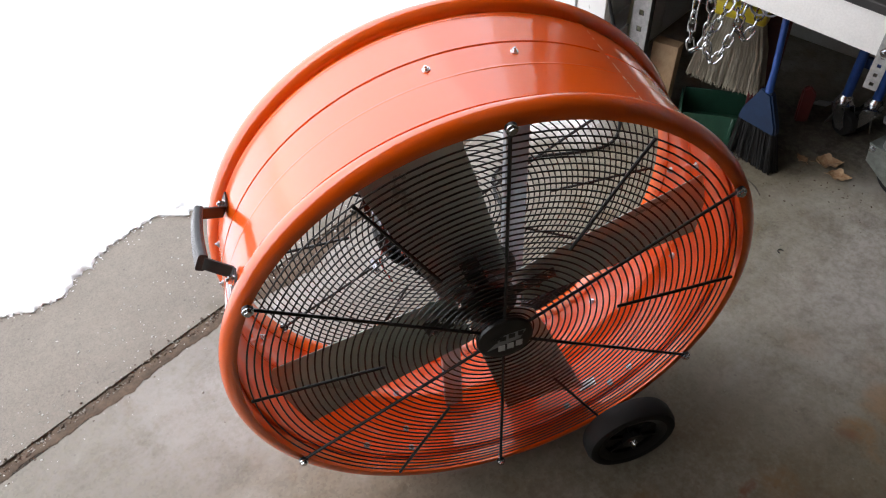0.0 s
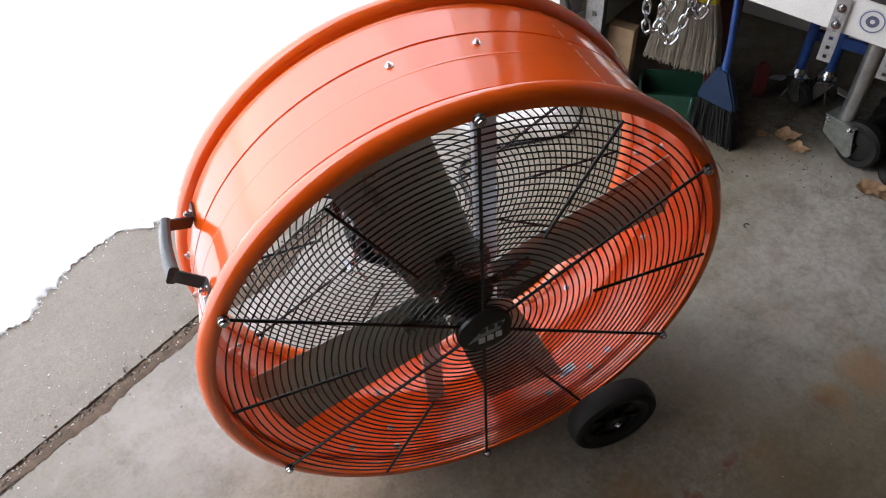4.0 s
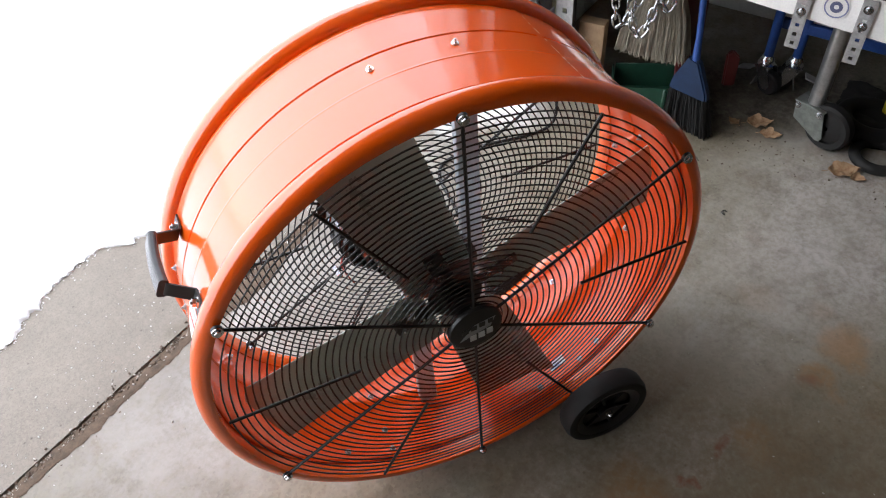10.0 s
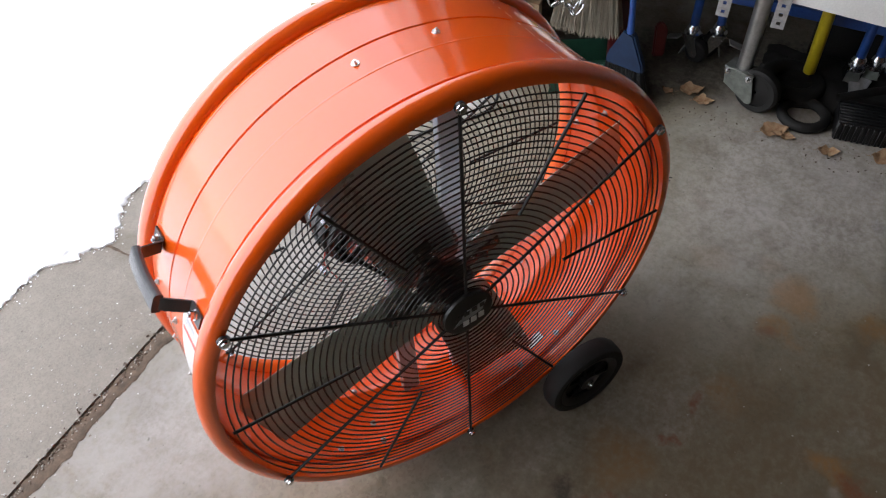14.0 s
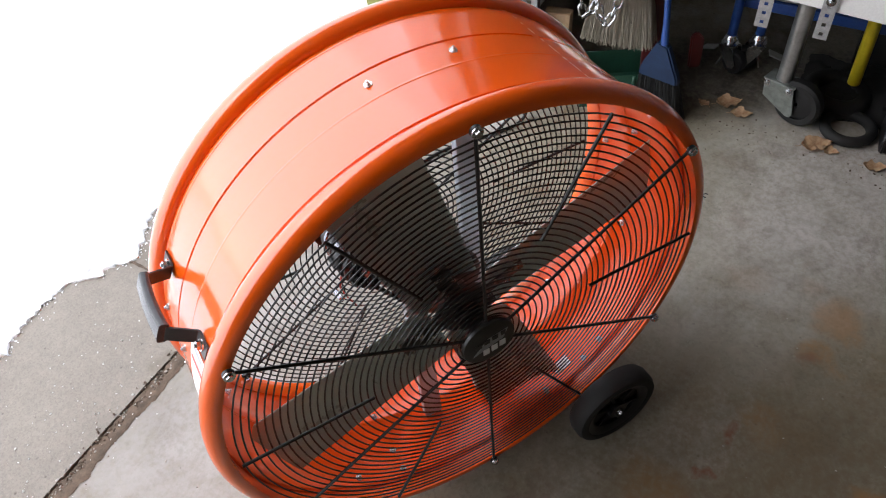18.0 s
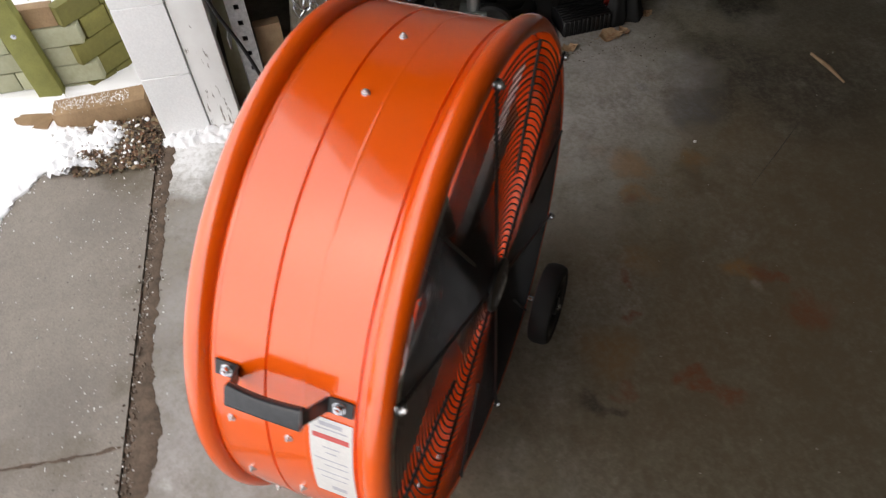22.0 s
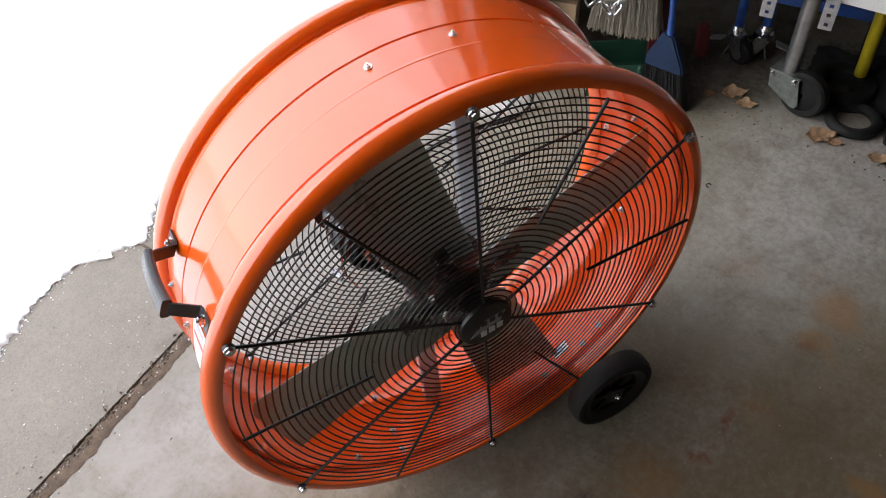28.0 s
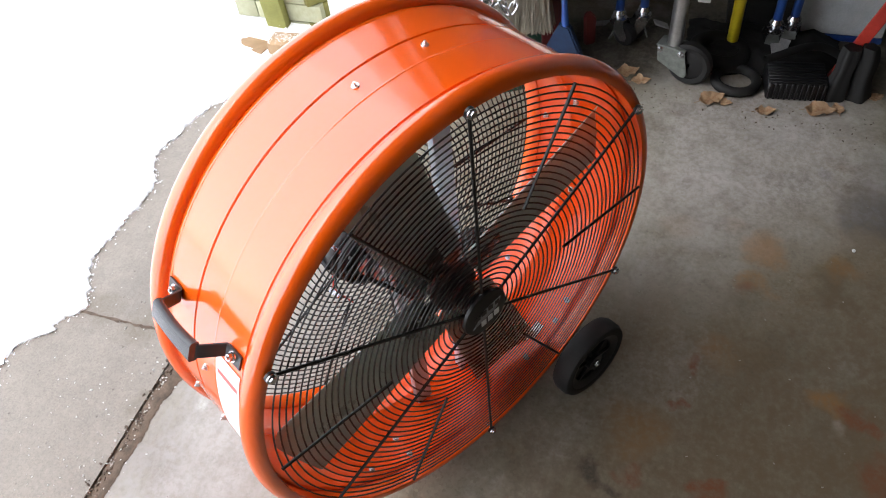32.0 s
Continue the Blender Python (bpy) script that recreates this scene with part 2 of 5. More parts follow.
ll.new(ramp(ln, ll, ln.new("ShaderNodeNewGeometry").outputs["Random Per Island"], [(0.0, (0.028, 0.020, 0.014)), (0.35, (0.085, 0.052, 0.030)), (0.6, (0.15, 0.065, 0.030)), (0.8, (0.17, 0.145, 0.085)), (1.0, (0.30, 0.20, 0.11))]), ln["Principled BSDF"].inputs["Base Color"])
TWIG = surface("twig_bark", (0.10, 0.085, 0.07), (0.06, 0.05, 0.04), 60.0, 0.8, 0.0, 0.3)


def peeling_paint():
    m, n, l, p = material("peeling_white_paint")
    c = n.new("ShaderNodeTexCoord").outputs["Object"]
    st = n.new("ShaderNodeMapping")
    st.inputs["Scale"].default_value = (1.0, 1.0, 0.25)
    l.new(c, st.inputs["Vector"])
    flake = ramp(n, l, noise_node(n, l, st.outputs["Vector"], 42.0, 6.0, 0.65), [(0.62, (0,)), (0.66, (1,))])
    paint = ramp(n, l, noise_node(n, l, c, 10.0), [(0.3, (0.80, 0.79, 0.78)), (0.7, (0.88, 0.88, 0.87))])
    l.new(mix(n, l, flake, paint, (0.30, 0.27, 0.24)), p.inputs["Base Color"])
    p.inputs["Roughness"].default_value = 0.65
    bump(n, l, p, maths(n, l, "SUBTRACT", 1.0, flake), 0.5, 0.001)
    return m


def concrete(name, light, dark, speck, stains=(), relief=0.3, grain=150.0, blotch=0.0):
    """Trowelled or exposed concrete: clouds, grit, pits and, where given, blotches and stains (x, y, radius, colour,
    strength). The stains also carry painted light and shade.
    """
    m, n, l, p = material(name)
    c = n.new("ShaderNodeTexCoord").outputs["Object"]
    cloud, mid, fine = noise_node(n, l, c, 2.2, 6.0, 0.65), noise_node(n, l, c, 13.0, 5.0, 0.65), noise_node(n, l, c, 120.0, 3.0)
    col = ramp(n, l, cloud, [(0.32, dark), (0.68, light)])
    col = mix(n, l, 0.26, col, ramp(n, l, mid, [(0.32, tuple(v * 0.66 for v in dark)), (0.68, tuple(min(1, v * 1.15) for v in light))]))
    col = mix(n, l, 0.14, col, ramp(n, l, noise_node(n, l, c, 42.0, 4.0, 0.6), [(0.34, tuple(v * 0.70 for v in dark)), (0.66, tuple(min(1, v * 1.18) for v in light))]))
    warp = n.new("ShaderNodeTexNoise")
    warp.inputs["Scale"].default_value, warp.inputs["Detail"].default_value = 9.0, 6.0
    l.new(c, warp.inputs["Vector"])
    bent = n.new("ShaderNodeVectorMath")
    bent.operation = "MULTIPLY_ADD"
    bent.inputs[1].default_value = (0.16, 0.16, 0.0)
    l.new(warp.outputs["Color"], bent.inputs[0])
    l.new(c, bent.inputs[2])
    if blotch:
        for scale, lo, hi, tone, amount in ((4.6, 0.50, 0.66, (0.125, 0.105, 0.070), 0.75), (9.5, 0.56, 0.70, (0.165, 0.115, 0.060), 0.55), (3.1, 0.53, 0.70, (0.44, 0.43, 0.40), 0.45), (21.0, 0.60, 0.72, (0.070, 0.060, 0.046), 0.22)):
            col = mix(n, l, maths(n, l, "MULTIPLY", ramp(n, l, noise_node(n, l, bent.outputs[0], scale, 4.0, 0.62), [(lo, (0,)), (hi, (1,))]), amount * blotch), col, tone)
    vor = n.new("ShaderNodeTexVoronoi")
    vor.inputs["Scale"].default_value = grain
    l.new(c, vor.inputs["Vector"])
    grit = ramp(n, l, vor.outputs["Color"], [(0.20, tuple(v * 0.45 for v in dark)), (0.45, light), (0.80, tuple(min(1, v * 1.25) for v in light)), (0.92, tuple(min(1, v * 1.7) for v in light))])
    col = mix(n, l, speck, col, grit)
    pits = n.new("ShaderNodeTexVoronoi")
    pits.inputs["Scale"].default_value = 34.0
    l.new(c, pits.inputs["Vector"])
    pit = maths(n, l, "MULTIPLY", ramp(n, l, pits.outputs["Distance"], [(0.05, (1,)), (0.13, (0,))]), ramp(n, l, pits.outputs["Color"], [(0.55, (0,)), (0.62, (1,))]))
    col = mix(n, l, maths(n, l, "MULTIPLY", pit, 0.6), col, tuple(v * 0.35 for v in dark))
    broken = maths(n, l, "MULTIPLY", ramp(n, l, mid, [(0.36, (0.55,)), (0.56, (1,))]), ramp(n, l, noise_node(n, l, c, 55.0, 5.0, 0.7), [(0.40, (0.55,)), (0.58, (1,))]))
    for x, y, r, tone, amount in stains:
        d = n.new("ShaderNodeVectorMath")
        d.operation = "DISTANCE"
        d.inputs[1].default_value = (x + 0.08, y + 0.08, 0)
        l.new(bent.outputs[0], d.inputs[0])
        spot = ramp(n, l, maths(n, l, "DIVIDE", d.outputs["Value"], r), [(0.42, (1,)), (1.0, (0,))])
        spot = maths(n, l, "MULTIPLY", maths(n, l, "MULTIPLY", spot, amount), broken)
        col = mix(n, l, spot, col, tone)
    l.new(col, p.inputs["Base Color"])
    l.new(maths(n, l, "ADD", maths(n, l, "MULTIPLY", mid, 0.3), 0.48), p.inputs["Roughness"])
    height = maths(n, l, "SUBTRACT", maths(n, l, "ADD", fine, maths(n, l, "MULTIPLY", mid, 0.8)), maths(n, l, "MULTIPLY", pit, 1.2))
    bump(n, l, p, height, relief, 0.0015)
    return m


def snow_material():
    m, n, l, p = material("snow")
    c = n.new("ShaderNodeTexCoord").outputs["Object"]
    big, small = noise_node(n, l, c, 6.0), noise_node(n, l, c, 160.0, 4.0)
    l.new(ramp(n, l, big, [(0.3, (0.86, 0.87, 0.89)), (0.7, (0.93, 0.93, 0.94))]), p.inputs["Base Color"])
    p.inputs["Roughness"].default_value = 0.7
    bump(n, l, p, maths(n, l, "ADD", small, maths(n, l, "MULTIPLY", big, 2.0)), 0.4, 0.004)
    return m


RUST, OIL_AND_SHADE, PALE, DIRT_AND_SHADE = (0.17, 0.058, 0.022), (0.040, 0.034, 0.027), (0.60, 0.575, 0.565), (0.110, 0.088, 0.056)
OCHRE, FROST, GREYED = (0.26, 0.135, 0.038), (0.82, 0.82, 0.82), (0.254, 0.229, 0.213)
# wide patches darken the floor deeper in: painted light fall-off, mixed with dirt
DIRT_AND_SHADE_PATCHES = [(-0.62, -0.95, 0.16, DIRT_AND_SHADE, 0.45), (-1.05, -1.75, 0.75, DIRT_AND_SHADE, 0.85), (-1.6, -1.3, 0.7, DIRT_AND_SHADE, 0.95), (-0.15, -2.2, 0.5, DIRT_AND_SHADE, 0.7), (-0.75, -1.95, 0.7, DIRT_AND_SHADE, 0.8),
    (-1.4, -2.2, 1.1, DIRT_AND_SHADE, 0.9), (-0.35, -2.45, 0.9, DIRT_AND_SHADE, 0.85), (-0.25, -1.66, 0.22, DIRT_AND_SHADE, 0.8), (-1.0, -1.10, 0.50, DIRT_AND_SHADE, 0.75), (-1.35, -0.95, 0.42, DIRT_AND_SHADE, 0.6), (0.12, -0.70, 0.16, DIRT_AND_SHADE, 0.6), (-0.50, -1.46, 0.07, DIRT_AND_SHADE, 0.8), (-0.58, -1.47, 0.06, DIRT_AND_SHADE, 0.7)]
OCHRE_PATCHES = [(-0.432, -1.288, 0.060, OCHRE, 1.0), (-0.46, -1.31, 0.050, OCHRE, 0.9), (-0.566, -1.26, 0.055, OCHRE, 1.0), (-0.60, -1.25, 0.035, RUST, 0.8), (-0.466, -1.488, 0.06, OCHRE, 0.6), (-0.878, -1.453, 0.055, OCHRE, 0.9),
    (-0.36, -1.20, 0.05, OCHRE, 0.5), (-0.40, -1.06, 0.06, OCHRE, 0.4), (-0.80, -1.20, 0.07, OCHRE, 0.4), (-1.06, -1.02, 0.10, OCHRE, 0.4), (-0.70, -1.45, 0.9, OCHRE, 0.16)]
RUST_MARKS = [(-0.895, -1.485, 0.030, RUST, 1.0), (-0.915, -1.51, 0.030, RUST, 1.0), (-0.935, -1.535, 0.026, RUST, 1.0), (-0.873, -1.158, 0.032, RUST, 0.9), (-0.962, -1.106, 0.018, RUST, 1.0), (-0.975, -1.09, 0.016, RUST, 1.0),
    (-1.167, -1.032, 0.034, RUST, 0.8), (-1.162, -1.199, 0.030, RUST, 1.0), (-1.195, -1.225, 0.028, RUST, 1.0), (-1.225, -1.26, 0.032, RUST, 1.0), (-1.032, -1.543, 0.06, RUST, 0.8), (-1.07, -1.57, 0.05, RUST, 0.7)]
# the last four, under the bench, paint its shade into the floor over dirt
OIL_AND_SHADE_SPOTS = [(-1.197, -0.955, 0.034, OIL_AND_SHADE, 0.9), (-1.225, -0.985, 0.024, OIL_AND_SHADE, 0.9), (-0.254, -1.536, 0.085, OIL_AND_SHADE, 0.95), (-0.20, -1.60, 0.13, OIL_AND_SHADE, 0.8), (-0.05, -1.74, 0.22, OIL_AND_SHADE, 0.7), (-0.10, -1.437, 0.034, OIL_AND_SHADE, 0.9),
    (-0.25, -1.95, 0.3, OIL_AND_SHADE, 0.6), (0.30, -1.94, 0.14, OIL_AND_SHADE, 1.0), (0.38, -0.64, 0.30, OIL_AND_SHADE, 0.9), (0.48, -0.86, 0.28, OIL_AND_SHADE, 0.8), (0.54, -1.10, 0.30, OIL_AND_SHADE, 0.8), (0.52, -1.50, 0.28, OIL_AND_SHADE, 0.8)]
# the wide PALE ones at (0.0, -1.24) and (-0.40, -1.02) paint in daylight
PALE_PATCHES = [(-1.7, -0.02, 0.45, GREYED, 0.75), (-1.3, -0.04, 0.45, GREYED, 0.75), (-0.9, -0.02, 0.42, GREYED, 0.75), (-0.5, -0.02, 0.38, GREYED, 0.7), (-1.25, -0.03, 0.16, PALE, 0.23), (-1.36, -0.16, 0.20, PALE, 0.20), (-1.55, -0.05, 0.22, PALE, 0.18), (-0.95, 0.00, 0.16, PALE, 0.23), (-1.12, 0.03, 0.12, PALE, 0.23), (0.0, -1.24, 0.50, PALE, 0.60), (-0.40, -1.02, 0.35, PALE, 0.30), (-0.944, -1.464, 0.030, PALE, 0.27),
    (-0.70, 0.03, 0.12, PALE, 0.18), (-0.42, 0.02, 0.10, PALE, 0.15), (-0.03, -1.62, 0.12, PALE, 0.23)]
FROST_PATCHES = [(-0.03, 0.06, 0.16, FROST, 1.0), (-0.10, 0.02, 0.15, FROST, 0.9), (-0.06, -0.10, 0.13, FROST, 0.7), (-0.20, 0.05, 0.12, FROST, 0.6), (-1.26, 0.03, 0.030, FROST, 0.25), (-1.20, 0.05, 0.025, FROST, 0.25)]
FLOOR = concrete("garage_concrete", (0.274, 0.250, 0.192), (0.172, 0.152, 0.110), 0.15, DIRT_AND_SHADE_PATCHES + OCHRE_PATCHES + RUST_MARKS + OIL_AND_SHADE_SPOTS + PALE_PATCHES + FROST_PATCHES, 0.3, 150.0, 1.3)
DRIVE = concrete("driveway_concrete", (0.253, 0.222, 0.187), (0.178, 0.151, 0.125), 0.17, [
    (-0.95, 0.33, 0.16, (0.13, 0.115, 0.10), 0.5), (-0.3, 0.30, 0.16, (0.13, 0.115, 0.10), 0.45), (-0.12, 0.28, 0.1, OIL_AND_SHADE, 0.6), (-0.06, 0.24, 0.16, DIRT_AND_SHADE, 0.9), (-0.16, 0.22, 0.12, DIRT_AND_SHADE, 0.8),
    (-1.09, 0.30, 0.09, DIRT_AND_SHADE, 0.6), (-1.07, 0.45, 0.07, DIRT_AND_SHADE, 0.5), (-0.6, 0.185, 0.05, DIRT_AND_SHADE, 0.8), (-1.3, 0.18, 0.05, DIRT_AND_SHADE, 0.7), (-0.9, 0.18, 0.05, DIRT_AND_SHADE, 0.7)], 0.6, 270.0)
SNOW = snow_material()
PEELING = peeling_paint()


# ---- mesh helpers ----
def finish(name, bm, mat, parent=None, label="", smooth=40.0):
    """Links a bmesh as one mesh object, smooth but for its sharp edges."""
    bm.normal_update()
    if smooth:
        for f in bm.faces:
            f.smooth = True
        for e in bm.edges:
            if len(e.link_faces) == 2 and e.calc_face_angle(0.0) > radians(smooth):
                e.smooth = False
    data = bpy.data.meshes.new(name)
    bm.to_mesh(data)
    bm.free()
    data.materials.append(mat)
    ob = new(name, data)
    if parent:
        ob.parent = parent
    if label:
        tagged(ob, label)
    return ob


def part(name, bm, mat, parent, label=""):
    return finish(name, bm, mat, parent, label)


def thing(name, m, label, category, group="", kind=""):
    ob = new(name)
    ob.matrix_world = m
    ob.empty_display_size = 0.05
    return tagged(ob, label, category, group, kind)


def box(bm, centre, size, bevel=0.0, m=None, seg=1):
    made = bmesh.ops.create_cube(bm, size=1.0)["verts"]
    for w in made:
        w.co = Vector((w.co.x * size[0], w.co.y * size[1], w.co.z * size[2]))
    if bevel:
        edges = list({e for w in made for e in w.link_edges})
        made = list({w for f in bmesh.ops.bevel(bm, geom=edges, offset=bevel, segments=seg, affect="EDGES", profile=0.6)["faces"] for w in f.verts} | {w for w in made if w.is_valid})
    turn = (m or Matrix())
    for w in made:
        w.co = turn @ w.co + Vector(centre) if m is None else turn @ (w.co + Vector(centre))
    return made


def tube(bm, points, radius, seg=8, closed=False, caps=True):
    """A round bar along points."""
    points = [Vector(q) for q in points]
    count, rings, up = len(points), [], None
    for i, q in enumerate(points):
        if closed:
            way = points[(i + 1) % count] - points[i - 1]
        else:
            way = points[min(i + 1, count - 1)] - points[max(i - 1, 0)]
        way.normalize()
        if up is None:
            up = way.orthogonal().normalized()
        up = (up - way * up.dot(way)).normalized()
        side = way.cross(up)
        r = radius[i] if isinstance(radius, (list, tuple)) else radius
        rings.append([bm.verts.new(q + (up * math.cos(k * math.tau / seg) + side * math.sin(k * math.tau / seg)) * r) for k in range(seg)])
    for i in range(count if closed else count - 1):
        a, b = rings[i], rings[(i + 1) % count]
        for k in range(seg):
            bm.faces.new((a[k], a[(k + 1) % seg], b[(k + 1) % seg], b[k]))
    if caps and not closed:
        bm.faces.new(rings[0][::-1])
        bm.faces.new(rings[-1])
    return bm


def lathe(bm, profile, seg=96, closed=True):
    """Turns a profile of (radius, y) round the y axis."""
    rings = []
    for r, y in profile:
        rings.append([bm.verts.new((r * math.cos(k * math.tau / seg), y, r * math.sin(k * math.tau / seg))) for k in range(seg)])
    for i in range(len(rings) if closed else len(rings) - 1):
        a, b = rings[i], rings[(i + 1) % len(rings)]
        for k in range(seg):
            bm.faces.new((a[k], b[k], b[(k + 1) % seg], a[(k + 1) % seg]))
    if not closed:
        bm.faces.new(rings[0][::-1])
        bm.faces.new(rings[-1])
    bmesh.ops.recalc_face_normals(bm, faces=bm.faces)
    return bm


def plate(bm, outline, depth, m=Matrix()):
    """A flat plate: an outline in x and z, extruded by depth along y."""
    front = [bm.verts.new(m @ Vector((x, 0, z))) for x, z in outline]
    back = [bm.verts.new(m @ Vector((x, depth, z))) for x, z in outline]
    n = len(outline)
    bm.faces.new(front)
    bm.faces.new(back[::-1])
    for i in range(n):
        bm.faces.new((front[i], back[i], back[(i + 1) % n], front[(i + 1) % n]))
    bmesh.ops.recalc_face_normals(bm, faces=bm.faces)
    return bm


def arc(cx, cz, r, a0, a1, n):
    return [(cx + r * math.cos(radians(a0 + (a1 - a0) * i / n)), cz + r * math.sin(radians(a0 + (a1 - a0) * i / n))) for i in range(n + 1)]


def polar(r, degrees, y=0.0):
    return Vector((r * math.cos(radians(degrees)), y, r * math.sin(radians(degrees))))


# ---- the setting ----
def slab(name, x0, x1, y0, y1, z0, z1, mat, label, category="floor", cuts=0):
    bm = bmesh.new()
    box(bm, ((x0 + x1) / 2, (y0 + y1) / 2, (z0 + z1) / 2), (x1 - x0, y1 - y0, z1 - z0))
    ob = finish(name, bm, mat, None, label, 0)
    ob.matrix_world = gm()
    return tagged(ob, label, category, "", "structure")


slab("floor", -5.6, 0.95, -6.5, 0.116, -0.12, 0.0, FLOOR, "worn grey-brown garage concrete with rust and oil stains and painted shade")
slab("driveway", -5.6, -0.03, 0.165, 0.80, -0.12, -0.004, DRIVE, "gritty grey driveway concrete at the snow edge", "pavement")
slab("wall_side", 0.90, 1.10, -6.5, 0.0, 0.0, 2.6, PLASTER, "grey block side wall in deep shade", "wall")
# the next five are unseen, added to close the garage and shape its light
slab("wall_far_side_unseen", -5.8, -5.6, -6.7, 0.15, 0.0, 2.6, UNSEEN_WALL, "unseen brown board wall added on the far side", "wall")
slab("wall_back_unseen", -5.6, 1.10, -6.7, -6.5, 0.0, 2.6, UNSEEN_WALL, "unseen brown board back wall added to the garage", "wall")
slab("wall_lintel_unseen", -5.6, 0.0, 0.0, 0.15, 2.42, 2.6, WHITE_BOARD, "unseen white boarded wall added above the door opening", "wall")
slab("wall_pier_unseen", -5.6, -4.60, 0.0, 0.15, 0.0, 2.2, WHITE_BLOCK, "unseen white pier added at the far end of the opening", "wall")
slab("ceiling", -5.6, 1.10, -6.5, 0.15, 2.6, 2.75, CEILING, "unseen dull board ceiling added over the garage", "ceiling")


def joint_line():
    """The expansion joint between the floor and the driveway: a dark gap with a bank of dirt beside it."""
    bm, gap = bmesh.new(), bmesh.new()
    rows, dark = [], []
    rng = random.Random(5)
    for i in range(700):
        x = -5.6 + i * 0.0081
        jog = 0.010 * noise.noise((x * 9, 0, 0)) + 0.008 * noise.noise((x * 40, 3, 0)) + 0.004 * noise.noise((x * 110, 3, 0))
        bank = 0.010 + 0.030 * noise.noise((x * 4.0, 8, 0)) + 0.020 * noise.noise((x * 25, 8, 0)) + 0.010 * noise.noise((x * 90, 8, 0))
        spill = max(0.0, 0.030 * math.exp(-((x + 1.06) / 0.16) ** 2))
        rows.append([bm.verts.new((x, y, z)) for y, z in ((0.118 + jog * 0.6 - bank * 0.5 - spill, 0.0008), (0.125 + jog * 0.6, 0.0015 + 0.002 * rng.random()), (0.140 + jog * 0.6, -0.004 + 0.004 * rng.random()), (0.158 + 0.010 * noise.noise((x * 26, 5, 0)) + 0.006 * noise.noise((x * 80, 5, 0)), -0.008 + 0.005 * rng.random()))])
        dark.append([gap.verts.new((x, y, z)) for y, z in ((0.154 + jog * 0.4, -0.010), (0.160, -0.015), (0.168, -0.013))])
    for mesh, grid in ((bm, rows), (gap, dark)):
        for a, b in zip(grid, grid[1:]):
            for k in range(len(a) - 1):
                mesh.faces.new((a[k], b[k], b[k + 1], a[k + 1]))
    for name, mesh, mat, label in (("joint_dirt", bm, DIRT, "brown dirt banked along the expansion joint"), ("joint", gap, DIRT, "dark expansion joint between floor and driveway")):
        ob = finish(name, mesh, mat, None, "", 60)
        ob.matrix_world = gm()
        tagged(ob, label, "floor joint", "", "structure")


joint_line()


EDGE = [(-5.0, 0.58), (-1.95, 0.60), (-1.74, 0.586), (-1.60, 0.532), (-1.41, 0.60), (-1.26, 0.613), (-1.14, 0.54), (-1.07, 0.494), (-0.93, 0.58), (-0.60, 0.57), (-0.45, 0.645), (-0.32, 0.62), (-0.20, 0.595), (-0.13, 0.55), (-0.04, 0.50), (0.0, 0.44), (0.05, 0.40), (0.16, 0.38), (0.24, 0.22), (0.30, 0.16), (1.2, 0.16)]


def snow_edge(a):
    """How far out (-b) the snow begins."""
    base = 0.4
    for (x0, y0), (x1, y1) in zip(EDGE, EDGE[1:]):
        if x0 <= a <= x1:
            f = (a - x0) / (x1 - x0)
            base = y0 + (y1 - y0) * f * f * (3 - 2 * f)
    return base + 0.018 * noise.noise((a * 14.0, 9.0, 0)) + 0.016 * noise.noise((a * 37.0, 2.0, 0)) + 0.010 * noise.noise((a * 83.0, 2.0, 0)) + 0.004 * noise.noise((a * 170.0, 2.0, 0))


def snow_sheet():
    """Snow from its ragged edge out to the horizon, in one sheet."""
    bm = bmesh.new()
    xs = [-60, -30, -15, -8, -5, -4] + [-3.6 + 0.005 * i for i in range(1000)]
    xs = [x for x in xs if x < 1.0] + [1.0 + 0.15 * i for i in range(1, 8)] + [3, 5, 10, 20, 40, 60]
    out = [0.0, 0.001, 0.006, 0.014, 0.022, 0.03, 0.038, 0.048, 0.06, 0.075, 0.1, 0.15, 0.22, 0.3, 0.4, 0.55, 0.75, 1.0, 1.5, 2.5, 5, 12, 30, 80]
    rows = []
    for x in xs:
        e = snow_edge(max(-4.0, min(1.0, x)))
        row = []
        for k, d in enumerate(out):
            y = e + d
            h = -0.008 if k == 0 else 0.002 + 0.024 * (1 - math.exp(-d / 0.070)) + 0.02 * min(1, d / 0.4)
            lump = noise.noise((x * 7, y * 7, 0)) * 0.012 + noise.noise((x * 28, y * 28, 1)) * 0.005 if d < 3 else 0
            row.append(bm.verts.new((x, y + (0.012 * noise.noise((x * 45, y * 45, 5)) if 0 < d < 0.1 else 0), h + lump * min(1, d / 0.03) + 0.015 * max(0, d - 0.5) * (d < 3))))
        rows.append(row)
    for a, b in zip(rows, rows[1:]):
        for k in range(len(out) - 1):
            bm.faces.new((a[k], b[k], b[k + 1], a[k + 1]))
    ob = finish("ground_snow", bm, SNOW, None, "", 60)
    ob.matrix_world = gm()
    tagged(ob, "old white snow with a melting ragged edge", "snow", "", "structure")


snow_sheet()
slab("ground", -60, 60, 0.80, 90, -0.3, -0.03, SOIL, "dark ground under the snow", "ground")
slab("soil_bed", -0.03, 1.6, 0.152, 0.80, -0.12, -0.010, SOIL, "wet brown soil beside the pier", "ground")


